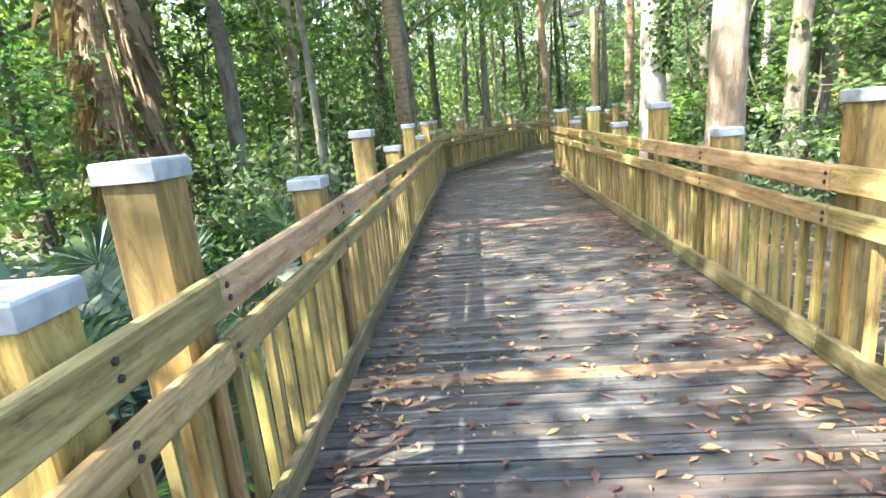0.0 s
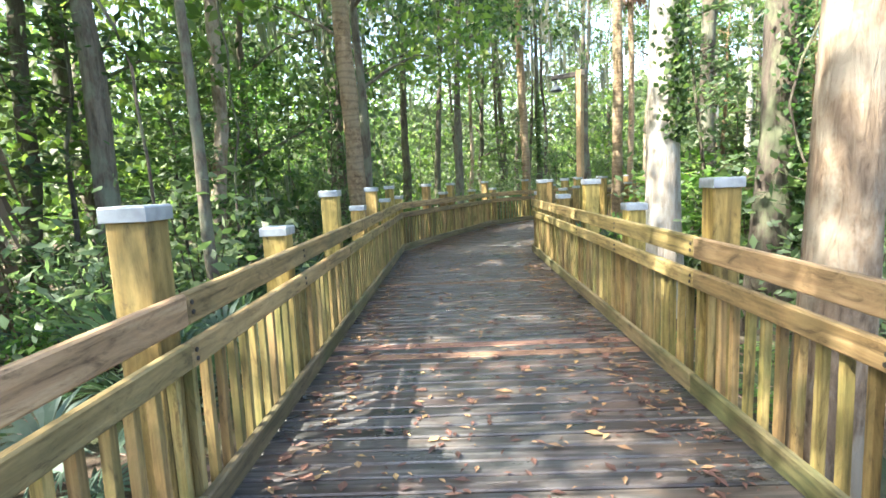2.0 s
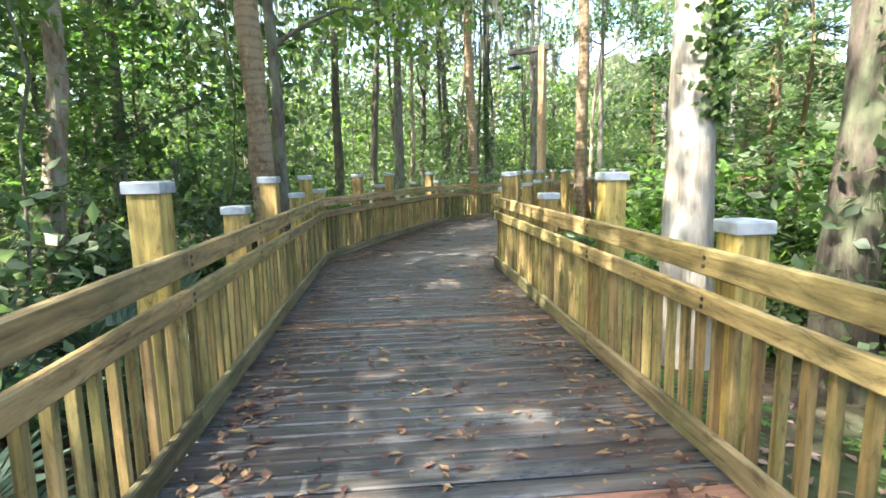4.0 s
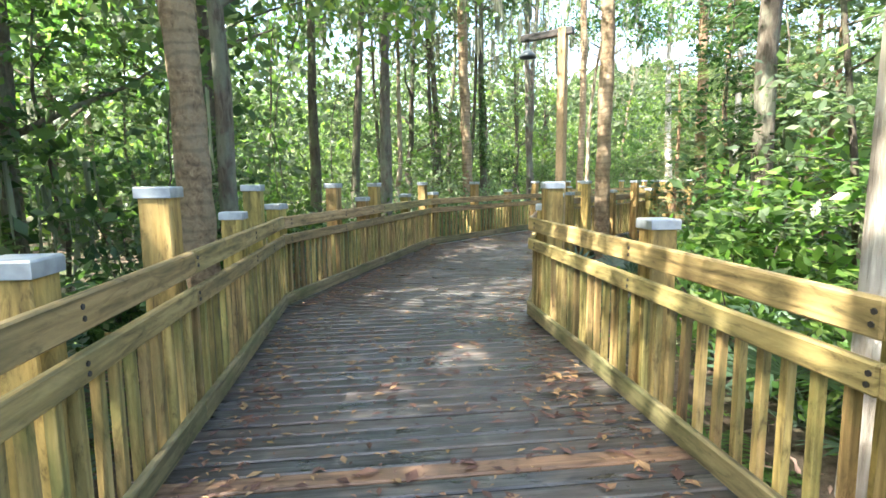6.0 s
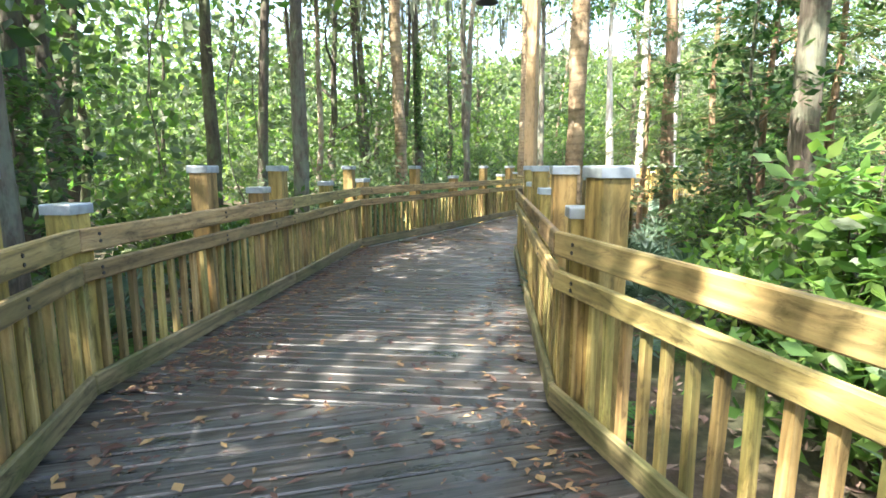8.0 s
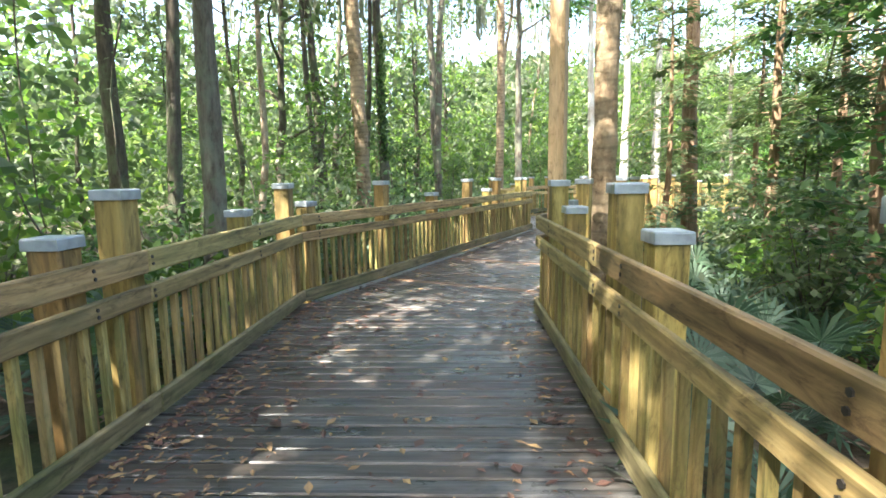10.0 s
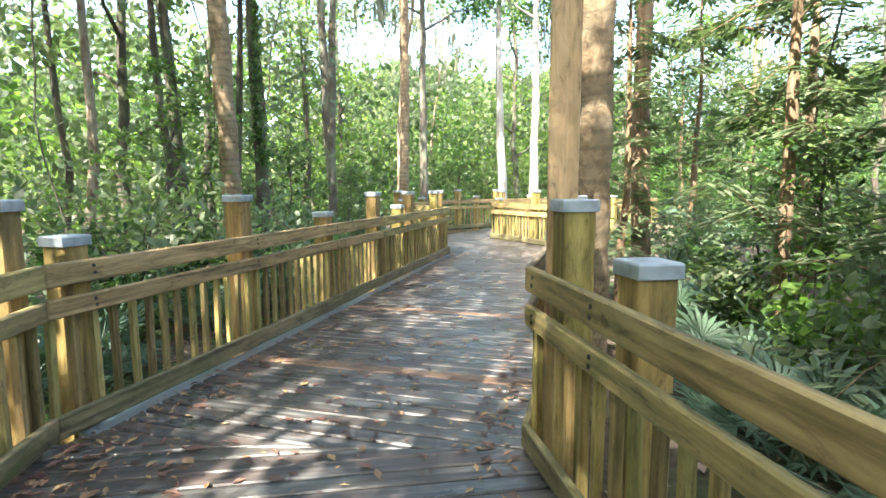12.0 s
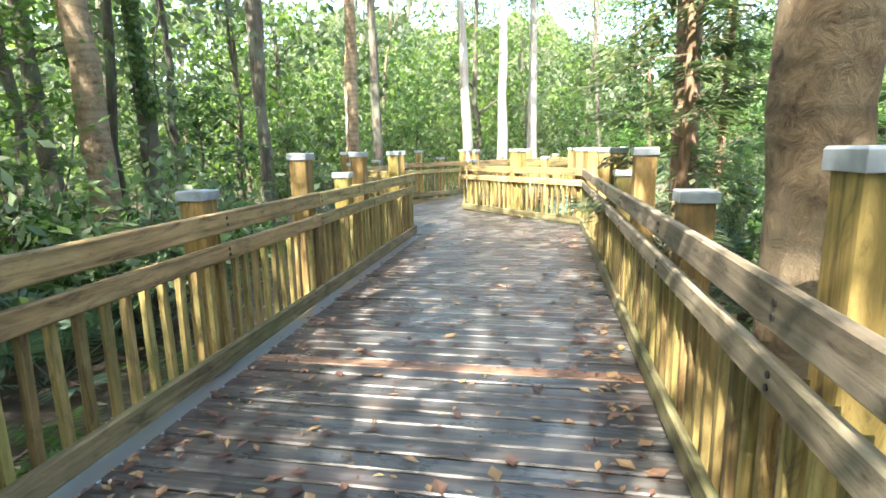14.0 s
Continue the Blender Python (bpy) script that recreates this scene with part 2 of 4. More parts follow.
# ---- plan ----
LEFT = [(-0.58, -5.0), (-0.60, 14.25), (1.72, 20.1), (8.46, 26.82), (8.66, 29.8), (12.0, 32.85), (15.0, 33.2), (21.0, 34.2)]
RIGHT = [(2.06, -5.0), (2.06, 13.4), (4.04, 18.66), (11.28, 25.56), (11.42, 29.4), (15.4, 30.3), (21.4, 31.3)]
GROUND_Z = -0.62


def ground_height(x, y):
    return GROUND_Z + 0.16 * noise.noise(Vector((x * 0.18, y * 0.18, 0.3))) + 0.05 * noise.noise(Vector((x * 0.9, y * 0.9, 4.0)))


def seg_distance(p, a, b):
    ax, ay = a
    dx, dy = b[0] - ax, b[1] - ay
    k = max(0.0, min(1.0, ((p[0] - ax) * dx + (p[1] - ay) * dy) / (dx * dx + dy * dy)))
    return math.hypot(p[0] - ax - k * dx, p[1] - ay - k * dy)


MIDDLE = [(0.73, -14.0), (0.73, 13.8), (2.9, 19.35), (10.0, 26.3), (10.2, 29.9), (13.6, 31.7), (27.2, 33.8)]


def off_walk(x, y):
    """Distance from the middle of the boardwalk."""
    return min(seg_distance((x, y), a, b) for a, b in zip(MIDDLE, MIDDLE[1:]))


def mesh_of(name, verts, faces, mat, smooth=False):
    me = bpy.data.meshes.new(name)
    me.from_pydata(verts, [], faces)
    me.materials.append(mat)
    if smooth:
        for p in me.polygons:
            p.use_smooth = True
    me.update()
    return me


def child(name, data, parent, m=None):
    o = new(name, data)
    o.parent = parent
    if m is not None:
        o.matrix_basis = m
    return o


def box_mesh(name, sx, sy, sz, mat, bevel=0.004):
    """A sawn board centred on its origin, with eased edges."""
    bm = bmesh.new()
    bmesh.ops.create_cube(bm, size=1.0)
    bmesh.ops.scale(bm, vec=(sx, sy, sz), verts=bm.verts)
    if bevel:
        bmesh.ops.bevel(bm, geom=bm.edges[:], offset=bevel, segments=1, affect="EDGES")
    me = bpy.data.meshes.new(name)
    bm.to_mesh(me)
    bm.free()
    me.materials.append(mat)
    return me


# ---- ground ----
def make_ground():
    verts, faces = [], []
    xs = [-400, -200, -110] + [-70 + 1.25 * i for i in range(113)] + [110, 200, 400]
    ys = [-400, -200, -110] + [-60 + 1.25 * i for i in range(113)] + [120, 220, 420]
    for y in ys:
        for x in xs:
            verts.append((x, y, ground_height(x, y)))
    n = len(xs)
    for j in range(len(ys) - 1):
        for i in range(n - 1):
            faces.append((j * n + i, j * n + i + 1, (j + 1) * n + i + 1, (j + 1) * n + i))
    return tagged(new("ground", mesh_of("ground", verts, faces, M_GROUND, True)), "brown forest floor of leaf litter and low green growth", "ground", kind="structure")


make_ground()

# ---- railings ----
POST_W = 0.17
RAIL_T = 0.045
shaft_tall = box_mesh("shaft", 2.44, POST_W, POST_W, M_POST, 0.008)
shaft_short = box_mesh("shaft", 2.21, POST_W, POST_W, M_POST, 0.008)


def cap_mesh():
    bm = bmesh.new()
    w, h = 0.099, 0.062
    ring = [(-w, -w), (w, -w), (w, w), (-w, w)]
    lo = [bm.verts.new((x, y, -h)) for x, y in ring]
    hi = [bm.verts.new((x, y, -0.006)) for x, y in ring]
    tip = [bm.verts.new((x * 0.94, y * 0.94, 0.002)) for x, y in ring]
    for a, b in ((lo, hi), (hi, tip)):
        for i in range(4):
            bm.faces.new((a[i], a[(i + 1) % 4], b[(i + 1) % 4], b[i]))
    bm.faces.new(tip)
    bm.faces.new(lo[::-1])
    bmesh.ops.recalc_face_normals(bm, faces=bm.faces)
    bmesh.ops.bevel(bm, geom=bm.edges[:], offset=0.0015, segments=1, affect="EDGES")
    me = bpy.data.meshes.new("cap")
    bm.to_mesh(me)
    bm.free()
    me.materials.append(M_CAP)
    return me


CAP = cap_mesh()


def picket_mesh():
    """A square baluster with its top sawn at a slant."""
    a, h = 0.021, 0.39
    v = [(-h, -a, -a), (-h, a, -a), (-h, a, a), (-h, -a, a), (h - 0.03, -a, -a), (h - 0.03, a, -a), (h, a, a), (h, -a, a)]
    f = [(0, 1, 2, 3), (7, 6, 5, 4), (0, 4, 5, 1), (1, 5, 6, 2), (2, 6, 7, 3), (3, 7, 4, 0)]
    me = mesh_of("picket", v, f, M_PICKET)
    bm = bmesh.new()
    bm.from_mesh(me)
    bmesh.ops.recalc_face_normals(bm, faces=bm.faces)
    bmesh.ops.bevel(bm, geom=bm.edges[:], offset=0.002, segments=1, affect="EDGES")
    bm.to_mesh(me)
    bm.free()
    return me


PICKET = picket_mesh()
UPRIGHT = Matrix.Rotation(radians(-90), 4, "Y")


def bolts_mesh():
    """Four bolt heads in their countersunk holes, two to a rail."""
    bm = bmesh.new()
    for x, z in ((0.0, 1.03), (0.006, 0.985), (0.0, 0.82), (0.004, 0.78)):
        bmesh.ops.create_cone(bm, cap_ends=True, segments=6, radius1=0.012, radius2=0.011, depth=0.012, matrix=pose(x, 0, z, 90))
    me = bpy.data.meshes.new("bolts")
    bm.to_mesh(me)
    bm.free()
    me.materials.append(M_BOLT)
    return me


BOLTS = bolts_mesh()
random.seed(5)


def railing(a, b, side, posts, first=0.0, last=0.0, fresh=(), greyed=False):
    """One straight run of railing from a to b. side: 1 when the outside lies to the right of a to b. posts: (distance, tall, how much further out). fresh: stretches with a newer top rail."""
    a, b = Vector((*a, 0)), Vector((*b, 0))
    d = b - a
    length = d.length
    d.normalize()
    out = Vector((d.y, -d.x, 0)) * side
    turn = Matrix(((d.x, -d.y, 0), (d.y, d.x, 0), (0, 0, 1))).to_4x4()
    root = new("railing")
    root.matrix_basis = Matrix.Translation(a) @ turn
    tagged(root, "treated pine boardwalk railing, greenish yellow, weathered and stained", "railing", "railings along the boardwalk")
    oy = -side  # outward in local y

    def at(x, off, z):
        return Matrix.Translation((x, oy * off, z))

    # long boards, butted at the posts
    stops = [-first] + [x for x, tall, *_ in posts if tall and 0.8 < x < length - 0.8] + [length + last]
    keep = [stops[0]]
    for s in stops[1:-1]:
        if s - keep[-1] > 2.6 and stops[-1] - s > 1.2:
            keep.append(s)
    keep.append(stops[-1])
    for s0, s1 in zip(keep, keep[1:]):
        for nm, z0, z1, off in (("top_rail", 0.935, 1.075, RAIL_T / 2), ("middle_rail", 0.742, 0.858, RAIL_T / 2), ("kick_board", 0.025, 0.165, RAIL_T / 2 - 0.006)):
            jz = random.uniform(-0.004, 0.004)
            mid = (s0 + s1) / 2
            if nm == "kick_board":
                mat = M_KICK
            elif nm == "top_rail" and any(p < mid < q for p, q in fresh):
                mat = M_RAIL_NEW
            else:
                mat = M_RAIL_GREY if greyed else M_RAIL
            me = box_mesh(nm, s1 - s0 - 0.004, RAIL_T, z1 - z0, mat, 0.009)
            child(nm, me, root, at((s0 + s1) / 2, off, (z0 + z1) / 2 + jz) @ Matrix.Rotation(random.uniform(-0.001, 0.001), 4, "Y"))
    # balusters
    n = max(2, int(round((length - 0.06) / 0.145)))
    for i in range(n):
        x = 0.05 + (length - 0.1) * i / (n - 1)
        lean = Matrix.Rotation(random.gauss(0, 0.012), 4, "Y")
        child("picket", PICKET, root, at(x + random.gauss(0, 0.006), RAIL_T + 0.022, 0.44 + random.gauss(0, 0.006)) @ lean @ UPRIGHT)
    for x, tall, *further in posts:
        off = RAIL_T + 0.045 + POST_W / 2 + sum(further)
        p = child("post", shaft_tall if tall else shaft_short, root, at(x, off, (1.43 if tall else 1.20) - (1.22 if tall else 1.105)) @ UPRIGHT)
        c = child("cap", CAP, p, UPRIGHT.inverted() @ Matrix.Translation((0, 0, (1.22 if tall else 1.105) + 0.016)) @ Matrix.Rotation(random.gauss(0, 0.02), 4, "Z"))
        c["label"] = "pale grey metal post cap"
        if 0.1 < x < length - 0.1:
            tagged(child("bolts", BOLTS, root, at(x + 0.03, 0.0, 0.0)), kind="stuff")
    return root


T, S = True, False
LEFT_POSTS = [
    [(2.2, T), (4.2, S), (6.1, S), (6.65, T), (8.2, S), (9.9, T), (11.6, S), (13.35, T), (14.9, S), (16.15, T), (17.72, S), (18.52, T)],
    [(0.12, S), (1.65, T), (2.72, S), (3.24, T), (4.96, S), (6.2, T)],
    [(0.28, S), (2.02, T), (3.7, S), (5.33, T), (6.45, S), (7.05, T), (8.8, T)],
    [(0.3, T), (2.4, S)], [(0.2, T), (2.2, S), (4.2, T)], [(0.6, T), (1.5, S), (2.5, T)], [(1.5, S), (3.2, T), (5.0, S)],
]
RIGHT_POSTS = [
    [(2.6, T), (4.4, S), (6.2, S), (7.97, T), (9.56, S), (11.15, T), (12.8, S), (14.4, T), (16.1, S), (18.15, T)],
    [(0.05, S), (1.0, T), (2.60, S, 0.04), (3.14, T), (4.76, S, 0.05), (5.47, T, 0.04)],
    [(0.45, S, 0.05), (1.36, T, 0.03), (2.94, S), (4.56, T), (5.76, S), (6.25, T), (7.8, T), (10.0, T)],
    [(0.15, T), (1.9, T), (3.6, S)], [(0.3, T), (2.0, T), (3.6, S)], [(1.0, T), (2.6, S), (4.4, T)],
]
for pts, posts, side in ((LEFT, LEFT_POSTS, -1), (RIGHT, RIGHT_POSTS, 1)):
    for i in range(len(pts) - 1):
        railing(pts[i], pts[i + 1], side, posts[i], 0.0, 0.0, {(-1, 0): ((6.0, 10.0),), (1, 0): ((8.0, 11.2),)}.get((side, i), ()), side == 1 and i == 2)


# ---- deck ----
def clip_poly(poly, a, b, sign):
    """Keep the part of poly on one side of the line a b."""
    out = []
    nx, ny = -(b[1] - a[1]) * sign, (b[0] - a[0]) * sign
    f = [(p[0] - a[0]) * nx + (p[1] - a[1]) * ny for p in poly]
    for i, p in enumerate(poly):
        q, fp, fq = poly[(i + 1) % len(poly)], f[i], f[(i + 1) % len(poly)]
        if fp >= 0:
            out.append(p)
        if (fp >= 0) != (fq >= 0):
            k = fp / (fp - fq)
            out.append((p[0] + k * (q[0] - p[0]), p[1] + k * (q[1] - p[1])))
    return out


def offset_line(a, b, side, d):
    v = Vector((b[0] - a[0], b[1] - a[1])).normalized()
    n = Vector((v.y, -v.x)) * side * d
    return (a[0] + n.x, a[1] + n.y), (b[0] + n.x, b[1] + n.y)


DECK_RUNS = [((0, 1), (0, 1)), ((1, 2), (1, 2)), ((2, 3), (2, 3)), ((3, 4), (3, 4)), ((4, 6), (4, 5)), ((6, 7), (5, 6))]


def deck():
    root = tagged(new("floor"), "weathered grey boardwalk deck of wet planks", "boardwalk", kind="structure")
    rnd = random.Random(11)
    pitch, gap, thick = 0.142, 0.014, 0.038
    new_planks = (2.9, 7.16, 7.54, 10.4, 20.27, 21.8)
    for run, ((l0, l1), (r0, r1)) in enumerate(DECK_RUNS):
        la, lb, ra, rb = LEFT[l0], LEFT[l1], RIGHT[r0], RIGHT[r1]
        v = Vector((lb[0] - la[0] + rb[0] - ra[0], lb[1] - la[1] + rb[1] - ra[1])).normalized()
        u = Vector((v.y, -v.x))
        o = Vector(((la[0] + ra[0]) / 2, (la[1] + ra[1]) / 2))
        reach = max((Vector(lb) - o).dot(v), (Vector(rb) - o).dot(v)) + 1.5
        le = offset_line(la, lb, -1, 0.10 if run != 2 else -0.085)
        re = offset_line(ra, rb, 1, 0.10)
        s = -1.5
        while s < reach:
            w = pitch - gap
            wob = rnd.uniform(-0.003, 0.003)
            poly = []
            for du, dv in ((-6, 0), (6, 0), (6, w), (-6, w)):
                p = o + u * du + v * (s + dv + wob)
                poly.append((p.x, p.y))
            poly = clip_poly(poly, le[0], le[1], -1)
            if poly:
                poly = clip_poly(poly, re[0], re[1], 1)
            if poly:
                poly = clip_poly(poly, la, ra, 1)
            if poly:
                poly = clip_poly(poly, lb, rb, -1)
            s += pitch
            if len(poly) < 3:
                continue
            cx, cy = sum(p[0] for p in poly) / len(poly), sum(p[1] for p in poly) / len(poly)
            area = abs(sum(p[0] * q[1] - q[0] * p[1] for p, q in zip(poly, poly[1:] + poly[:1]))) / 2
            if area < 0.004:
                continue
            fresh = any(abs(cy - k) < (0.07 if run == 0 else 0.049) for k in new_planks)
            bm = bmesh.new()
            loc = [((p[0] - cx) * u.x + (p[1] - cy) * u.y, (p[0] - cx) * v.x + (p[1] - cy) * v.y) for p in poly]
            top = [bm.verts.new((x, y, 0.0)) for x, y in loc]
            f = bm.faces.new(top)
            r = bmesh.ops.extrude_face_region(bm, geom=[f])
            bmesh.ops.translate(bm, vec=(0, 0, -thick), verts=[e for e in r["geom"] if isinstance(e, bmesh.types.BMVert)])
            bmesh.ops.recalc_face_normals(bm, faces=bm.faces)
            edges = [e for e in bm.edges if all(abs(q.co.z) < 1e-5 for q in e.verts)]
            bmesh.ops.bevel(bm, geom=edges, offset=0.009, segments=1, affect="EDGES")
            me = bpy.data.meshes.new("plank")
            bm.to_mesh(me)
            bm.free()
            me.materials.append(M_NEWPLANK if fresh else M_DECK)
            m = Matrix(((u.x, v.x, 0, cx), (u.y, v.y, 0, cy), (0, 0, 1, rnd.gauss(0, 0.0015)), (0, 0, 0, 1)))
            child("plank", me, root, m @ Matrix.Rotation(rnd.gauss(0, 0.005), 4, "X"))
    # beams under the edges
    for pts, side in ((LEFT, -1), (RIGHT, 1)):
        for a, b in zip(pts, pts[1:]):
            d = Vector((b[0] - a[0], b[1] - a[1]))
            me = box_mesh("edge_beam", d.length, 0.05, 0.2, M_RAIL, 0.004)
            off = offset_line(a, b, side, 0.0 if side == 1 else 0.03)
            mid = ((off[0][0] + off[1][0]) / 2, (off[0][1] + off[1][1]) / 2)
            child("edge_beam", me, root, pose(mid[0], mid[1], -0.142, 0, 0, math.degrees(math.atan2(d.y, d.x))))
    # metal-bright strip that stands for a wet joist mirroring the sky
    a, b = LEFT[2], LEFT[3]
    d = Vector((b[0] - a[0], b[1] - a[1]))
    off = offset_line(a, b, -1, -0.03)
    mid = ((off[0][0] + off[1][0]) / 2, (off[0][1] + off[1][1]) / 2)
    child("edge_strip", box_mesh("edge_strip", d.length - 0.3, 0.14, 0.03, M_STEEL, 0.004), root, pose(mid[0], mid[1], -0.018, 0, 0, math.degrees(math.atan2(d.y, d.x))))["label"] = "pale strip along the deck edge, for a wet joist reflecting the sky"
    return root


# ---- plants ----
def leaf_arrays(rng, centers, length, width, droop=0.0, flat=0.0):
    """Folded leaf blades round the given centres: verts and quads."""
    n = len(centers)
    ax = rng.normal(size=(n, 3))
    ax[:, 2] = ax[:, 2] * (1 - flat) - droop
    ax /= np.linalg.norm(ax, axis=1)[:, None]
    up = rng.normal(size=(n, 3)) * (1 - flat * 0.7) + np.array([0, 0, 0.6 + flat])
    sd = np.cross(ax, up)
    sd /= np.linalg.norm(sd, axis=1)[:, None] + 1e-9
    nm = np.cross(sd, ax)
    k = rng.uniform(0.65, 1.35, size=(n, 1))
    L, W = length * k / 2, width * k / 2
    v = np.stack([centers - ax * L, centers + sd * W - nm * W * 0.3 - ax * L * 0.1, centers + ax * L - nm * L * 0.25, centers - sd * W - nm * W * 0.3 - ax * L * 0.1], axis=1)
    return v.reshape(-1, 3)


def quads(nv):
    return [(i, i + 1, i + 2, i + 3) for i in range(0, nv, 4)]


def leaf_mesh(name, verts, mat):
    return mesh_of(name, verts.tolist(), quads(len(verts)), mat)


def tube(pts, radii, sides=8, rough=0.0, seed=0):
    """A tapered limb along pts: verts, faces."""
    verts, faces = [], []
    for i, (p, r) in enumerate(zip(pts, radii)):
        p = Vector(p)
        d = (Vector(pts[min(i + 1, len(pts) - 1)]) - Vector(pts[max(i - 1, 0)])).normalized()
        x = d.orthogonal().normalized() if abs(d.z) < 0.9 else Vector((1, 0, 0)) - d * d.x
        x.normalize()
        y = d.cross(x)
        for j in range(sides):
            a = 2 * math.pi * j / sides
            rr = r * (1 + rough * noise.noise(Vector((math.cos(a) * 1.3 + seed, math.sin(a) * 1.3, p.z * 1.1))))
            verts.append(tuple(p + x * math.cos(a) * rr + y * math.sin(a) * rr))
    for i in range(len(pts) - 1):
        for j in range(sides):
            k = (j + 1) % sides
            faces.append((i * sides + j, i * sides + k, (i + 1) * sides + k, (i + 1) * sides + j))
    return verts, faces


def joined(parts):
    V, F = [], []
    for v, f in parts:
        o = len(V)
        V += v
        F += [tuple(i + o for i in q) for q in f]
    return V, F


def trunk_path(rng, height, lean, wander, n=10):
    pts, x, y = [], 0.0, 0.0
    for i in range(n + 1):
        z = height * i / n
        pts.append((x, y, z - 0.25))
        x += lean[0] * height / n + rng.normal() * wander
        y += lean[1] * height / n + rng.normal() * wander
    return pts


def tree(seed, height, r, bark_mat, leaf_mat, leaves=3200, crown_from=0.4, spread=3.0, leaf=0.22, lean=(0, 0), wander=0.05, moss=False, sides=10, low=0):
    """A broadleaf tree: tapered trunk, limbs, a ragged crown of leaves."""
    rng = np.random.default_rng(seed)
    root = new("tree")
    pts = trunk_path(rng, height, lean, wander)
    rad = [r * (1.25 if i == 0 else 1.0) * (1 - 0.72 * i / 10) for i in range(11)]
    child("trunk", mesh_of("trunk", *tube(pts, rad, sides, 0.25, seed), bark_mat, True), root)
    limbs, centers = [], []
    count = 9
    for i in range(count):
        f = crown_from + (0.97 - crown_from) * i / (count - 1)
        k = f * 10
        a, b = pts[int(k)], pts[min(int(k) + 1, 10)]
        t = k - int(k)
        s = [a[j] + (b[j] - a[j]) * t for j in range(3)]
        ang = i * 2.4 + rng.normal() * 0.4
        ln = spread * (1.15 - 0.55 * abs(f - 0.6)) * rng.uniform(0.7, 1.1)
        p = [s]
        for q in range(1, 5):
            p.append([s[0] + math.cos(ang + 0.15 * q) * ln * q / 4, s[1] + math.sin(ang + 0.15 * q) * ln * q / 4, s[2] + ln * 0.5 * (q / 4) ** 0.8 + rng.normal() * 0.08])
        r0 = r * (1 - 0.7 * f) * 0.55
        limbs.append(tube(p, [r0, r0 * 0.75, r0 * 0.5, r0 * 0.3, r0 * 0.12], 5))
        for q in (2, 3, 4, 4):
            for _ in range(2):
                centers.append(np.array(p[q]) + rng.normal(size=3) * np.array([0.6, 0.6, 0.4]) * spread / 3)
    for _ in range(low):
        ang = rng.uniform(0, 6.28)
        z = rng.uniform(1.2, height * crown_from)
        centers.append(np.array([math.cos(ang) * 0.9, math.sin(ang) * 0.9, z]))
    child("limbs", mesh_of("limbs", *joined(limbs), bark_mat, True), root)
    centers = np.array(centers)
    pick = rng.integers(0, len(centers), leaves)
    pos = centers[pick] + rng.normal(size=(leaves, 3)) * np.array([0.55, 0.55, 0.32]) * spread / 3
    child("crown", leaf_mesh("crown", leaf_arrays(rng, pos, leaf, leaf * 0.55, 0.35), leaf_mat), root)
    if moss:
        hang = []
        for _ in range(60):
            c = centers[rng.integers(0, len(centers))] + rng.normal(size=3) * 0.4
            for _ in range(9):
                l = rng.uniform(0.4, 1.3)
                x, y = c[0] + rng.normal() * 0.1, c[1] + rng.normal() * 0.1
                w = 0.02
                hang += [(x - w, y, c[2]), (x + w, y + w, c[2]), (x + w * 0.4 + rng.normal() * 0.05, y, c[2] - l), (x - w * 0.2, y - w, c[2] - l * 0.8)]
        tagged(child("hanging_moss", leaf_mesh("hanging_moss", np.array(hang), M_MOSS), root), kind="stuff")
    return root


def sapling(seed, height, leaf_mat, leaves=1000, spread=1.1, leaf=0.13, flat=0.55, bark_mat=None):
    """A slender young tree with layered sprays of leaves."""
    rng = np.random.default_rng(seed)
    root = new("sapling")
    pts = trunk_path(rng, height, (rng.normal() * 0.05, rng.normal() * 0.05), 0.05, 8)
    parts = [tube(pts, [0.035 * (1 - 0.8 * i / 8) + 0.004 for i in range(9)], 6)]
    pos = []
    sprays = 26
    for i in range(sprays):
        f = 0.18 + 0.8 * i / sprays
        k = f * 8
        s = np.array(pts[int(k)]) + (np.array(pts[min(int(k) + 1, 8)]) - np.array(pts[int(k)])) * (k - int(k))
        ang = rng.uniform(0, 6.28)
        ln = spread * rng.uniform(0.5, 1.15) * (1.1 - 0.6 * f)
        d = np.array([math.cos(ang), math.sin(ang), rng.uniform(-0.05, 0.45)])
        e = s + d * ln
        parts.append(tube([tuple(s), tuple(s + d * ln * 0.6), tuple(e)], [0.011, 0.007, 0.003], 4))
        m = leaves // sprays
        q = rng.uniform(0.2, 1.1, size=(m, 1))
        pos.append(s + d * ln * q + rng.normal(size=(m, 3)) * np.array([0.16, 0.16, 0.06]))
    child("stem", mesh_of("stem", *joined(parts), bark_mat or M_BARK_D, True), root)
    child("leaves", leaf_mesh("leaves", leaf_arrays(rng, np.concatenate(pos), leaf, leaf * 0.45, 0.15, flat), leaf_mat), root)
    return root


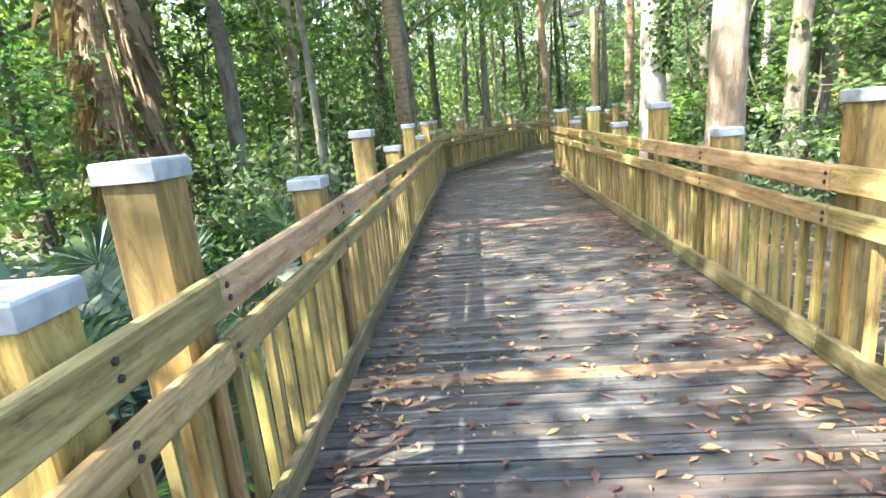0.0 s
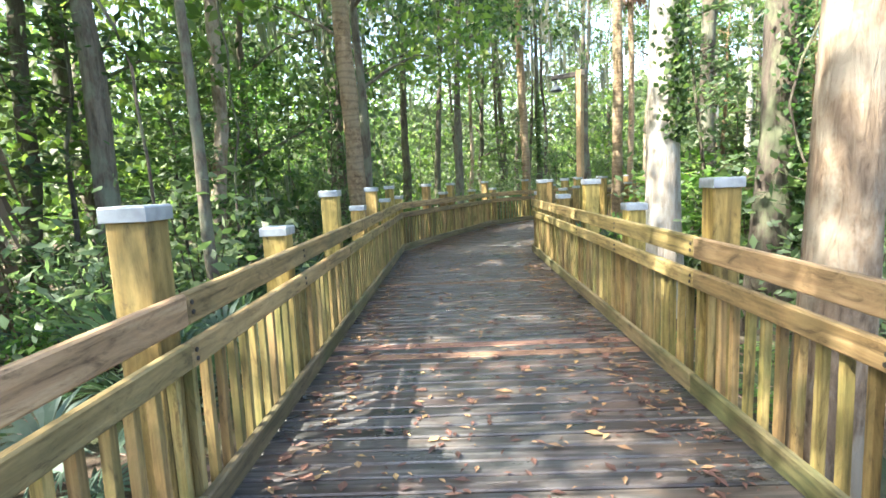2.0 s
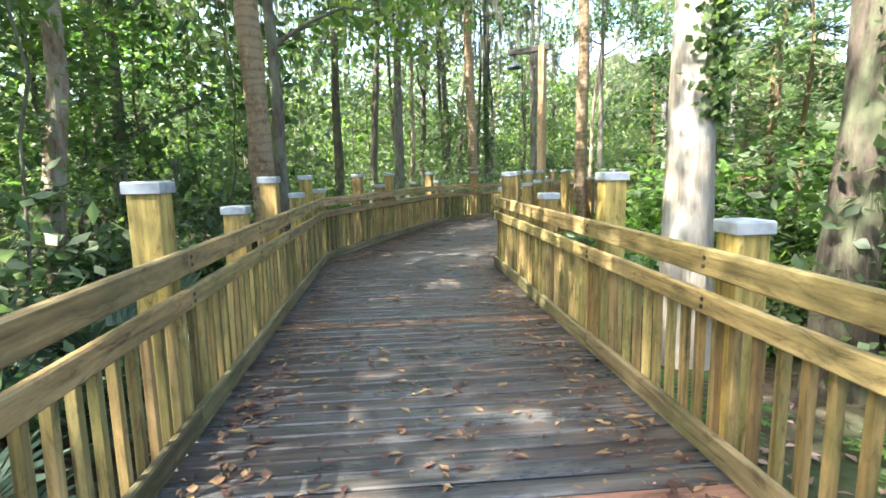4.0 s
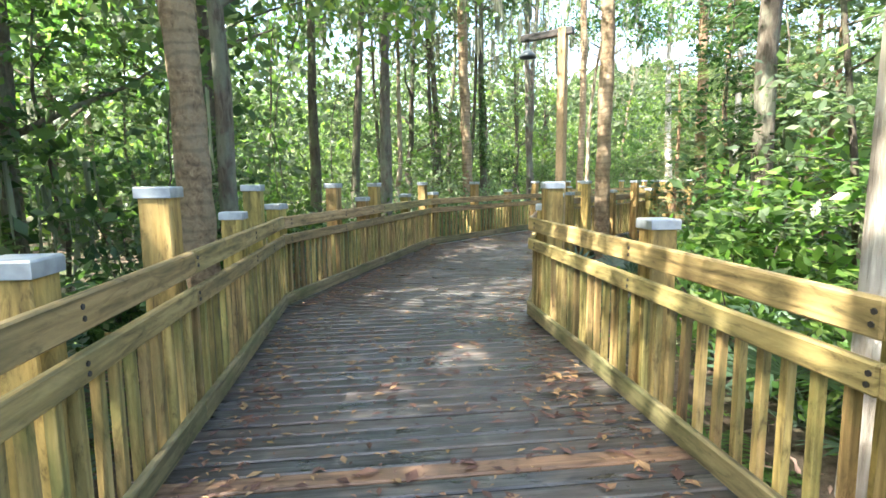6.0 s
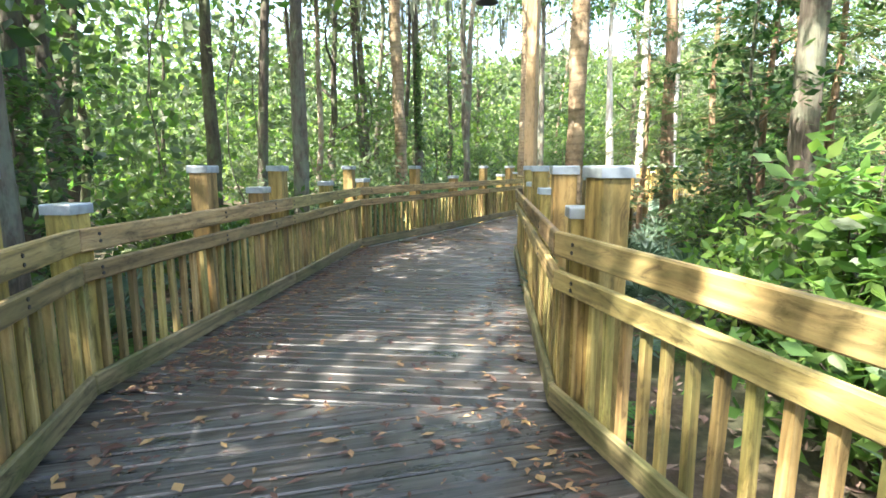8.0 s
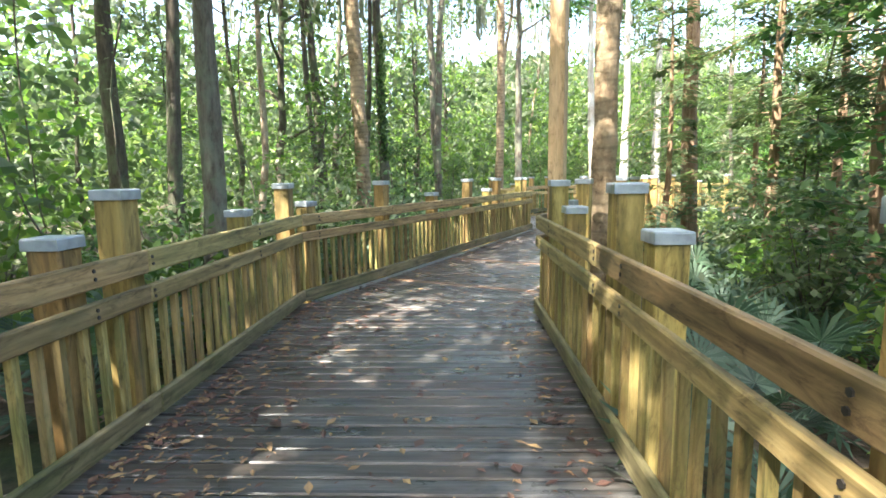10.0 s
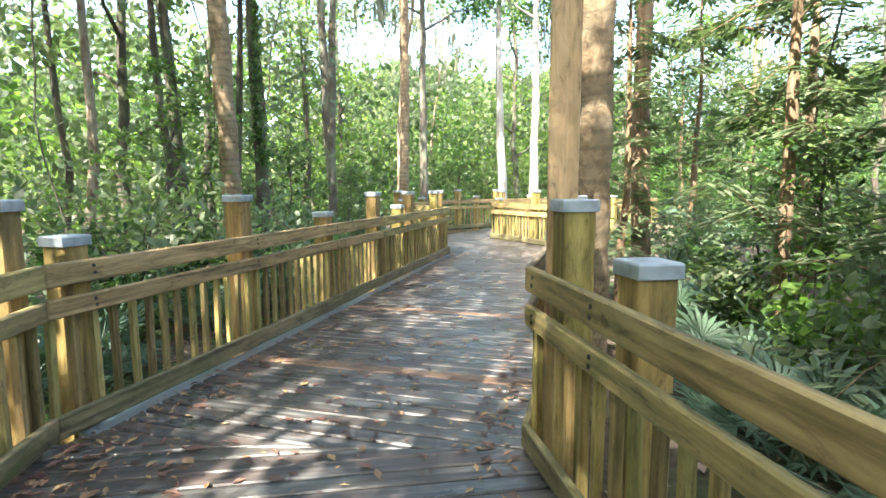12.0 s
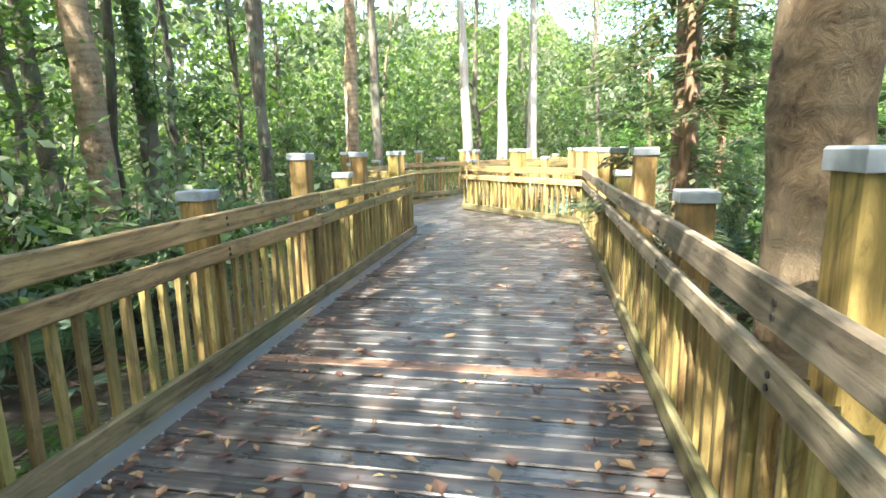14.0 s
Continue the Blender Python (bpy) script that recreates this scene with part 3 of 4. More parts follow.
def shrub(seed, size, leaf_mat, leaves=650, leaf=0.11):
    """A low bush of many stems."""
    rng = np.random.default_rng(seed)
    root = new("shrub")
    parts, pos = [], []
    for i in range(14):
        ang, tilt = rng.uniform(0, 6.28), rng.uniform(0.1, 0.9)
        h = size * rng.uniform(0.6, 1.1)
        e = np.array([math.cos(ang) * tilt * h * 0.8, math.sin(ang) * tilt * h * 0.8, h * (1.1 - 0.5 * tilt)])
        parts.append(tube([(0, 0, -0.1), tuple(e * 0.5 + np.array([0, 0, 0.08])), tuple(e)], [0.014, 0.009, 0.003], 4))
        m = leaves // 14
        pos.append(e * rng.uniform(0.35, 1.1, size=(m, 1)) + rng.normal(size=(m, 3)) * 0.16 * size)
    child("stems", mesh_of("stems", *joined(parts), M_BARK_D, True), root)
    child("leaves", leaf_mesh("leaves", leaf_arrays(rng, np.concatenate(pos), leaf, leaf * 0.5, 0.1, 0.3), leaf_mat), root)
    return root


def fan_leaf(rng, base, ang, tilt, stalk, radius, blades=16):
    """One palmetto leaf: verts of the blades (quads) and its stalk."""
    d = Vector((math.cos(ang) * math.cos(tilt), math.sin(ang) * math.cos(tilt), math.sin(tilt)))
    hub = Vector(base) + d * stalk
    side = d.cross(Vector((0, 0, 1))).normalized()
    nrm = side.cross(d)
    vs = []
    for i in range(blades):
        a = (i / (blades - 1) - 0.5) * 4.1
        dr = d * math.cos(a) + side * math.sin(a) + nrm * 0.18
        ln = radius * (1 - 0.25 * abs(a) / 2.05) * rng.uniform(0.85, 1.05)
        ac = dr.cross(nrm).normalized() * radius * 0.05
        m, e = hub + dr * ln * 0.55, hub + dr * ln - Vector((0, 0, ln * 0.16))
        vs += [hub, m + ac, e, m - ac]
    return [tuple(p) for p in vs], tube([tuple(base), tuple(hub)], [0.012, 0.008], 4)


def palmetto(seed, leaves=14, stalk=0.6, radius=0.5, mat=None, up=0.75):
    rng = np.random.default_rng(seed)
    root = new("palmetto")
    V, st = [], []
    for i in range(leaves):
        v, s = fan_leaf(rng, (rng.normal() * 0.05, rng.normal() * 0.05, 0), i * 2.4 + rng.normal() * 0.3, rng.uniform(0.15, 1.25) * up, stalk * rng.uniform(0.6, 1.2), radius * rng.uniform(0.75, 1.15))
        V += v
        st.append(s)
    child("stalks", mesh_of("stalks", *joined(st), M_FAN, True), root)
    child("fans", leaf_mesh("fans", np.array(V), mat or M_FAN), root)
    return root


def fern(seed, fronds=11, length=0.6):
    rng = np.random.default_rng(seed)
    root = new("fern")
    V = []
    for i in range(fronds):
        ang = i * 2.4 + rng.normal() * 0.2
        ln = length * rng.uniform(0.7, 1.15)
        rise = rng.uniform(0.5, 1.0)
        for q in range(1, 15):
            f = q / 15
            c = np.array([math.cos(ang) * ln * f, math.sin(ang) * ln * f, ln * (rise * f - 0.75 * f * f)])
            w = 0.17 * length * math.sin(math.pi * min(1, f * 0.85 + 0.15)) + 0.01
            sx = np.array([-math.sin(ang), math.cos(ang), 0])
            fw = np.array([math.cos(ang), math.sin(ang), 0]) * 0.018
            for sg in (1, -1):
                t = c + sx * sg * w + fw * 1.4 - np.array([0, 0, w * 0.2])
                V += [tuple(c - fw * 0.7), tuple((c + t) / 2 - fw), tuple(t), tuple((c + t) / 2 + fw)]
    child("fronds", leaf_mesh("fronds", np.array(V), M_FERN), root)
    return root


def cabbage_palm(seed, height, r, lean=(0, 0), mat=None, boots=0.0):
    """A tall palm: ringed trunk, a head of fan leaves and a skirt of dead ones."""
    rng = np.random.default_rng(seed)
    root = new("palm_tree")
    pts = trunk_path(rng, height, lean, 0.012, 40)
    rad = [r * (1.0 + 0.35 * math.exp(-i / 2.0)) * (1 + 0.05 * (i % 2)) * (1 - 0.15 * i / 40) for i in range(41)]
    child("trunk", mesh_of("trunk", *tube(pts, rad, 14, 0.12, seed), mat or M_PALM, True), root)
    top = pts[-1]
    for nm, m, num, lo, hi in (("fans", M_FAN, 20, -0.3, 1.2), ("dead_fans", M_DEAD, 10, -1.35, -0.7)):
        V, st = [], []
        for i in range(num):
            v, s = fan_leaf(rng, top, i * 2.4, rng.uniform(lo, hi), 1.0, 0.95, 14)
            V += v
            st.append(s)
        child(nm, leaf_mesh(nm, np.array(V), m), root)
        child("stalks", mesh_of("stalks", *joined(st), m, True), root)
    if boots:
        r0, vs = r, []
        for i in range(420):
            z = rng.uniform(1.0, boots)
            a = rng.uniform(0, 6.28)
            c, s = math.cos(a), math.sin(a)
            l = rng.uniform(0.4, 1.1)
            r = r0 + abs(rng.normal()) * 0.2
            vs += [(c * r * 0.9, s * r * 0.9, z), (c * (r + 0.12) - s * 0.016, s * (r + 0.12) + c * 0.016, z + l * 0.1), (c * (r + 0.3), s * (r + 0.3), z - l), (c * (r + 0.1) + s * 0.016, s * (r + 0.1) - c * 0.016, z - l * 0.2)]
        child("dead_boots", leaf_mesh("dead_boots", np.array(vs), M_DEAD), root)
    return root


def plant(ob, x, y, rz=0.0, scale=1.0, z=None):
    zz = ground_height(x, y) if z is None else z
    ob.matrix_basis = pose(x, y, zz, 0, 0, rz) @ Matrix.Diagonal((scale, scale, scale, 1))
    return ob


def replant(src, x, y, rz, scale):
    o = copy_thing(src, Matrix.Identity(4))
    return plant(o, x, y, rz, scale)


def ivy(root, seed, r, z0, z1, lean, count):
    """Climbing leaves clinging to one flank of a trunk."""
    rng = np.random.default_rng(seed)
    z = z0 + (z1 - z0) * rng.uniform(0, 1, count)
    a = -0.9 + 0.55 * np.sin(z * 1.3) + rng.normal(size=count) * 0.5
    rr = r * (1.02 - 0.05 * z) + np.abs(rng.normal(size=count)) * 0.05
    pos = np.stack([lean[0] * z + np.cos(a) * rr, lean[1] * z + np.sin(a) * rr, z], axis=1)
    tagged(child("ivy", leaf_mesh("ivy", leaf_arrays(rng, pos, 0.085, 0.075, 0.8), M_LEAF), root), kind="stuff")


# trees with a place of their own: x, y, radius, height, kind, lean
G_TREE = "trees of the swamp forest"
for seed, (x, y, r, h, kind, lean) in enumerate([
    (-1.43, 14.25, 0.19, 11, "palm", (-0.035, 0.0)),
    (5.74, 19.78, 0.16, 12, "palm", (0.004, 0.0)),
    (10.6, 33.6, 0.17, 13, "palm", (0.0, 0.0)),
    (4.02, 27.89, 0.19, 13, "palm", (-0.02, 0.0)),
    (-5.5, 8.7, 0.24, 9, "boots", (-0.05, 0.0)),
]):
    plant(tagged(cabbage_palm(40 + seed, h, r, lean, boots=4.5 if kind == "boots" else 0), "cabbage palm with a ringed brown trunk and fan crown", "palm tree", G_TREE), x, y)
for seed, (x, y, r, h, mat, lean) in enumerate([
    (3.66, 10.68, 0.25, 16, M_BARK_P, (0.0, 0.0)),
    (2.80, 5.95, 0.195, 16, M_BARK_T, (0.015, 0.0)),
    (4.62, 9.72, 0.26, 14, M_BARK_D, (0.03, 0.01)),
    (-1.53, 15.45, 0.13, 12, M_BARK, (-0.01, 0.0)),
    (10.29, 22.91, 0.19, 13, M_BARK_R, (-0.05, 0.0)),
    (4.68, 28.43, 0.15, 14, M_BARK_D, (-0.03, 0.0)),
    (3.4, 31.58, 0.18, 14, M_BARK_D, (-0.06, 0.02)),
    (0.65, 20.97, 0.17, 11, M_BARK, (0.03, 0.0)),
    (-4.16, 9.76, 0.17, 13, M_BARK, (-0.02, 0.0)),
    (-2.17, 8.52, 0.075, 9, M_BARK, (-0.03, 0.0)),
    (-1.6, 26.7, 0.2, 14, M_BARK_D, (0.0, 0.0)),
    (12.6, 35.8, 0.2, 14, M_BARK, (0.0, 0.0)),
    (16.6, 35.6, 0.22, 15, M_BARK_P, (-0.02, 0.0)),
    (18.2, 35.6, 0.24, 15, M_BARK_P, (0.0, 0.0)),
    (21.6, 37.2, 0.25, 15, M_BARK_P, (0.0, 0.0)),
    (4.98, 8.75, 0.18, 13, M_BARK, (0.04, 0.0)),
    # the next three are added on the sunward side to shade the deck
    (-3.0, 19.2, 0.16, 13, M_BARK_D, (0.03, 0.0)),
    (-4.9, -2.6, 0.16, 14, M_BARK, (0.0, 0.02)),
    (-7.0, 4.6, 0.16, 14, M_BARK_D, (0.03, 0.0)),
    (-0.2, 24.0, 0.15, 12, M_BARK_D, (0.05, 0.0)),
]):
    tr = tree(100 + seed, h, r, mat, M_LEAF if seed % 3 else M_LEAF_B, 5200 if seed == 3 else 900 if seed in (8, 9) else 2400, 0.38 if seed == 3 else 0.62, 3.3 if seed == 3 else 2.6, 0.22, lean, 0.03, seed % 2 == 0, 14)
    if seed in (0, 2, 5):
        ivy(tr, 900 + seed, r, 1.2 if seed == 2 else 2.6, 6.0, lean, 800)
    words = {M_BARK_P: "pale-barked", M_BARK_R: "reddish-barked", M_BARK_D: "dark-trunked", M_BARK: "grey-barked", M_BARK_T: "tan-barked"}[mat]
    plant(tagged(tr, words + " tall forest tree with a leafy crown", "tree", G_TREE), x, y)

# the forest around
random.seed(21)
POLES = [tagged(tree(250 + i, 13 + 2 * i, 0.10 + 0.025 * i, (M_BARK_D, M_BARK_T, M_BARK)[i], (M_LEAF_G, M_LEAF, M_LEAF)[i], 900, 0.55, 2.4, 0.2, ((0.04, 0.01), (-0.05, 0.0), (0.0, 0.03))[i], 0.10, True, 9), "slim bare-trunked tree draped with grey moss", "tree", G_TREE) for i in range(3)]
TREES = [tagged(tree(200 + i, 12 + i, 0.13 + 0.02 * i, (M_BARK, M_BARK_D, M_BARK_R, M_BARK_D)[i], (M_LEAF, M_LEAF_G, M_LEAF, M_LEAF_B)[i], 3200, 0.25, 3.0, 0.25, (0.02, 0.01), 0.09, i in (0, 2), 8, 8), "slender forest tree with green leaves and hanging moss", "tree", G_TREE) for i in range(4)]
SAPS = [tagged(sapling(300 + i, 3.2 + 0.9 * i, (M_LEAF, M_LEAF_B, M_LEAF, M_LEAF_G)[i], 1750, 1.25, 0.125), "young understory tree with sprays of green leaves", "sapling", "understory saplings") for i in range(4)]
SHRUBS = [tagged(shrub(400 + i, 0.9 + 0.25 * i, (M_LEAF, M_LEAF_B, M_LEAF_G)[i], 820, 0.115), "low green leafy shrub on the forest floor", "shrub", "shrubs of the undergrowth") for i in range(3)]
FANS = [tagged(palmetto(500 + i, 13, 0.65, 0.5), "saw palmetto with stiff blue-green fan leaves", "palmetto", "palmettos of the undergrowth") for i in range(2)]
FERNS = [tagged(fern(600 + i), "green fern on the damp forest floor", "fern", "ferns of the undergrowth") for i in range(2)]


def ahead(x, y):
    """The woods on both sides that lie ahead of the walk."""
    return y > 0.95 * abs(x - 0.4) - 1.0 or (x > 4 and y > 10 + 0.42 * (x - 2))


def scatter(kinds, count, near, far, scales, seed, box=(-24, 42, -10, 52), gap=0.0, front=True):
    rnd = random.Random(seed)
    placed, used = [], [False] * len(kinds)
    tries = 0
    while len(placed) < count and tries < 20000:
        tries += 1
        x, y = rnd.uniform(box[0], box[1]), rnd.uniform(box[2], box[3])
        d = off_walk(x, y)
        if d < near or d > far or (front and not ahead(x, y)) or (near > 3 and -5.6 < x < -1 and 0.5 < y < 9) or (near > 2.65 and -4.5 < x < -1 and 0.0 < y < 7.5) or any(math.hypot(x - a, y - b) < gap for a, b in placed):
            continue
        i = rnd.randrange(len(kinds))
        rz, sc = rnd.uniform(0, 360), rnd.uniform(*scales)
        if used[i]:
            replant(kinds[i], x, y, rz, sc)
        else:
            plant(kinds[i], x, y, rz, sc)
            used[i] = True
        placed.append((x, y))


scatter(TREES, 19, 6.5, 18, (0.85, 1.3), 31, gap=3.2)
scatter(SAPS, 60, 3.8, 13, (0.8, 1.4), 32, gap=1.0)
scatter(SHRUBS, 76, 2.8, 11, (0.8, 1.6), 33, gap=0.7)
scatter(FANS, 56, 2.6, 8, (0.8, 1.35), 34, gap=0.8)
scatter(FERNS, 62, 2.15, 5, (0.8, 1.4), 35, gap=0.35)
scatter(POLES, 28, 4.2, 17, (0.85, 1.3), 36, gap=1.4)
# added trees on the sunward side, mostly out of view, whose crowns dapple the deck
for k, (x, y, rz, sc) in enumerate([(-7.4, -1.6, 30, 1.1), (-5.0, -4.4, 270, 1.0), (-9.6, 1.4, 80, 1.1), (-6.6, 3.9, 150, 1.0), (-4.8, 16.3, 40, 1.0), (-3.4, 21.2, 100, 1.0)]):
    replant(TREES[k % 4], x, y, rz, sc)


for k, (x, y, sc, rz) in enumerate([(-2.3, 3.9, 1.2, 20), (-2.0, 2.9, 1.1, 140), (-3.1, 4.6, 1.3, 60), (-2.2, 5.6, 0.9, 200), (3.5, 15.6, 1.0, 75), (4.6, 16.6, 0.9, 30), (-3.6, 4.2, 1.7, 40), (-3.1, 3.2, 1.35, 100), (-4.3, 5.0, 1.6, 0), (-1.9, 7.4, 1.1, 50), (-2.3, 8.9, 1.25, 140), (-1.8, 9.9, 1.0, 220), (-2.8, 7.9, 1.3, 300), (-2.3, 10.9, 1.2, 15), (-2.5, 12.4, 1.0, 95), (6.4, 18.6, 0.9, 40), (-1.7, 17.6, 1.2, 10), (-0.6, 20.2, 1.1, 130)]):
    replant(FANS[k % 2], x, y, rz, sc)
for k, (x, y, sc, rz) in enumerate([(-1.35, 3.2, 1.1, 0), (-1.5, 2.4, 1.2, 80), (-1.3, 4.2, 1.0, 140), (2.9, 12.1, 1.0, 10), (3.0, 11.2, 1.1, 100), (2.75, 9.6, 1.0, 70), (2.9, 14.1, 1.0, 35), (2.8, 22.6, 1.2, 0), (2.2, 22.0, 1.1, 60), (3.4, 23.4, 1.2, 200), (4.2, 24.2, 1.1, 20), (1.4, 21.2, 1.1, 0), (0.3, 18.9, 1.1, 77)]):
    replant(FERNS[k % 2], x, y, rz, sc)
for k, (x, y, sc, rz) in enumerate([(4.2, 12.9, 1.3, 0), (4.9, 13.9, 1.5, 70), (4.4, 11.4, 1.1, 160), (5.4, 15.2, 1.3, 30), (5.9, 12.6, 1.6, 230), (6.9, 16.2, 1.2, 0), (8.0, 19.0, 1.2, 50)]):
    replant(SHRUBS[1], x, y, rz, sc)


for k, (x, y, sc, rz) in enumerate([(-0.6, 21.6, 1.2, 0), (0.7, 23.0, 1.3, 50), (2.2, 24.6, 1.1, 130), (3.6, 26.2, 1.4, 200), (5.0, 27.4, 1.2, 80), (6.2, 28.9, 1.4, 10), (-1.6, 23.0, 1.5, 300), (7.4, 18.0, 1.1, 40), (9.2, 20.4, 1.2, 99), (10.8, 21.8, 1.3, 5), (12.4, 23.2, 1.2, 60), (-2.0, 16.4, 1.2, 60), (-2.6, 14.6, 1.3, 160), (-2.9, 13.0, 1.1, 20), (1.6, 26.0, 1.6, 20), (3.0, 28.8, 1.7, 120), (-3.0, 8.0, 1.2, 20), (-3.4, 6.4, 1.0, 90)]):
    replant(SHRUBS[(0, 2, 0)[k % 3]], x, y, rz, sc)
for k, (x, y, sc, rz) in enumerate([(1.6, 23.4, 1.0, 0), (3.2, 25.0, 1.1, 70), (-0.4, 22.4, 1.1, 10), (7.0, 19.2, 1.0, 20), (8.4, 20.2, 1.1, 110), (9.9, 21.0, 1.0, 190), (6.0, 17.2, 1.0, 250), (4.6, 26.6, 1.1, 33)]):
    replant(FANS[k % 2], x, y, rz, sc)


# all the bright-leaved tree: sunlit foliage put into the leaf colour
for x, y, rz, sc in ((-6.4, 11.2, 20, 0.9), (-7.6, 14.6, 140, 1.0), (-8.2, 8.4, 70, 1.0)):
    replant(TREES[3], x, y, rz, sc)
for k, (x, y, rz, sc) in enumerate([(-4.3, 12.4, 10, 1.2), (-5.0, 14.6, 120, 1.3), (-4.5, 16.8, 230, 1.2), (-6.0, 7.4, 50, 1.2)]):
    replant(SAPS[k % 3], x, y, rz, sc)


def feathery(seed, height, spread):
    """A slender conifer: level drooping sprays of fine pale needles in flat rows."""
    rng = np.random.default_rng(seed)
    root = new("cypress")
    pts = trunk_path(rng, height, (rng.normal() * 0.02, rng.normal() * 0.02), 0.03, 8)
    parts, vs = [tube(pts, [0.09 * (1 - 0.85 * i / 8) + 0.004 for i in range(9)], 7)], []
    for i in range(46):
        f = 0.10 + 0.88 * i / 46
        k = f * 8
        s = np.array(pts[int(k)]) + (np.array(pts[min(int(k) + 1, 8)]) - np.array(pts[int(k)])) * (k - int(k))
        ang, ln = i * 2.4 + rng.normal() * 0.3, spread * rng.uniform(0.35, 1.15) * (1.15 - 0.7 * f)
        d, sd = np.array([math.cos(ang), math.sin(ang), 0.0]), np.array([-math.sin(ang), math.cos(ang), 0.0])
        up = rng.normal() * 0.35 + 0.35
        at = lambda q: s + d * ln * q + np.array([0, 0, ln * (up * q - 0.4 * q * q)])
        parts.append(tube([tuple(at(q)) for q in (0, 0.4, 0.75, 1.0)], [0.014, 0.009, 0.006, 0.002], 4))
        for q in np.linspace(0.22, 1.0, 13):
            for sg in (1, -1):
                c = at(q)
                tw = sd * sg * rng.uniform(0.75, 1.1) + d * rng.uniform(0.3, 0.7) + np.array([0, 0, rng.uniform(-0.35, 0.05)])
                l = 0.34 * spread / 1.6 * (1.15 - 0.6 * q)
                for p in (0.35, 0.7, 1.0):
                    e = c + tw * l * p + rng.normal(size=3) * 0.035
                    w = np.cross(tw, [0, 0, 1.0]) * 0.032
                    vs += [tuple(e - tw * 0.09), tuple(e + w), tuple(e + tw * 0.09 - np.array([0, 0, 0.02])), tuple(e - w)]
    child("trunk", mesh_of("trunk", *joined(parts), M_BARK_R, True), root)
    child("sprays", leaf_mesh("sprays", np.array(vs), M_CYPRESS), root)
    return root


CYPRESS = [tagged(feathery(800 + i, 6.5 + 1.5 * i, 1.7), "slender cypress with level sprays of pale feathery needles", "cypress", "young cypresses") for i in range(2)]
plant(CYPRESS[0], 8.1, 17.8, 0)
plant(CYPRESS[1], 8.6, 19.6, 80)
for k, (x, y, rz, sc) in enumerate([(9.4, 16.2, 40, 1.0), (10.6, 18.8, 200, 1.1), (9.0, 22.3, 120, 0.9), (12.2, 21.2, 300, 1.2), (8.2, 12.4, 20, 1.2), (11.0, 15.6, 150, 1.2), (13.6, 24.2, 60, 1.1), (6.3, 10.2, 220, 0.9), (10.6, 12.6, 10, 1.3), (14.2, 18.8, 77, 1.4)]):
    replant(CYPRESS[k % 2], x, y, rz, sc)

BIGLEAF = tagged(sapling(850, 2.3, M_LEAF_B, 560, 1.0, 0.19, 0.65), "bright green bush with large glossy leaves", "bush", "large-leaved bushes")
plant(BIGLEAF, 4.35, 12.2, 20)
for x, y, rz, sc in ((4.9, 13.1, 130, 1.0), (5.6, 13.9, 250, 1.15), (4.6, 10.6, 60, 0.85), (5.5, 11.7, 330, 1.2)):
    replant(BIGLEAF, x, y, rz, sc)


def vine(seed, x, y, top):
    """A bare woody vine hanging in a slack curve to the ground."""
    rng = np.random.default_rng(seed)
    a, sag = rng.uniform(0, 6.28), rng.uniform(0.5, 1.4)
    pts = []
    for i in range(13):
        f = i / 12
        w = math.sin(f * math.pi) * sag
        pts.append((math.cos(a) * w + rng.normal() * 0.03, math.sin(a) * w + rng.normal() * 0.03, top * (1 - f) - 0.1))
    ob = tagged(new("vine", mesh_of("vine", *tube(pts, [0.016] * 13, 5), M_BARK_D, True)), "bare dark woody vine hanging among the trees", "vine", "vines among the trees")
    return plant(ob, x, y)


for k, (x, y, top) in enumerate([(-2.4, 9.4, 6), (-3.4, 8.2, 5), (-3.0, 16.0, 7), (-1.0, 22.5, 7), (0.2, 22.0, 6), (1.5, 27.0, 8), (3.0, 29.5, 8), (-4.5, 12.0, 6), (6.0, 9.0, 6), (8.5, 18.0, 7), (10.0, 19.5, 6), (-3.6, 4.0, 5), (5.5, 29.5, 7), (-2.2, 25.0, 8)]):
    vine(700 + k, x, y, top)


def far_woods(seed, count, mat, leaf, rise):
    """The forest's far edge: a ragged mass of leaf clumps with gaps."""
    rng = np.random.default_rng(seed)
    pos = []
    while len(pos) < count:
        x, y = rng.uniform(-48, 70), rng.uniform(-20, 80)
        d = off_walk(x, y)
        if 13 < d < 36 and ahead(x, y) and noise.noise(Vector((x * 0.16, y * 0.16, seed))) > -0.25:
            pos.append((x, y, rng.uniform(0, 1) ** 1.25 * (5 + rise * d)))
    pos = np.array(pos)
    c = np.repeat(pos, 34, axis=0) + rng.normal(size=(len(pos) * 34, 3)) * np.array([1.1, 1.1, 0.7])
    c[:, 2] = np.maximum(c[:, 2], GROUND_Z + 0.1)
    ob = new("far_woods", leaf_mesh("far_woods", leaf_arrays(rng, c, leaf, leaf * 0.62, 0.3), mat))
    tagged(ob, "dense green far woodland behind the trees", "woods", kind="stuff")


# the paled grey leaves carry the haze of distance in their colour
far_woods(77, 1500, M_LEAF_G, 0.44, 0.25)
far_woods(78, 900, M_LEAF_B, 0.40, 0.22)


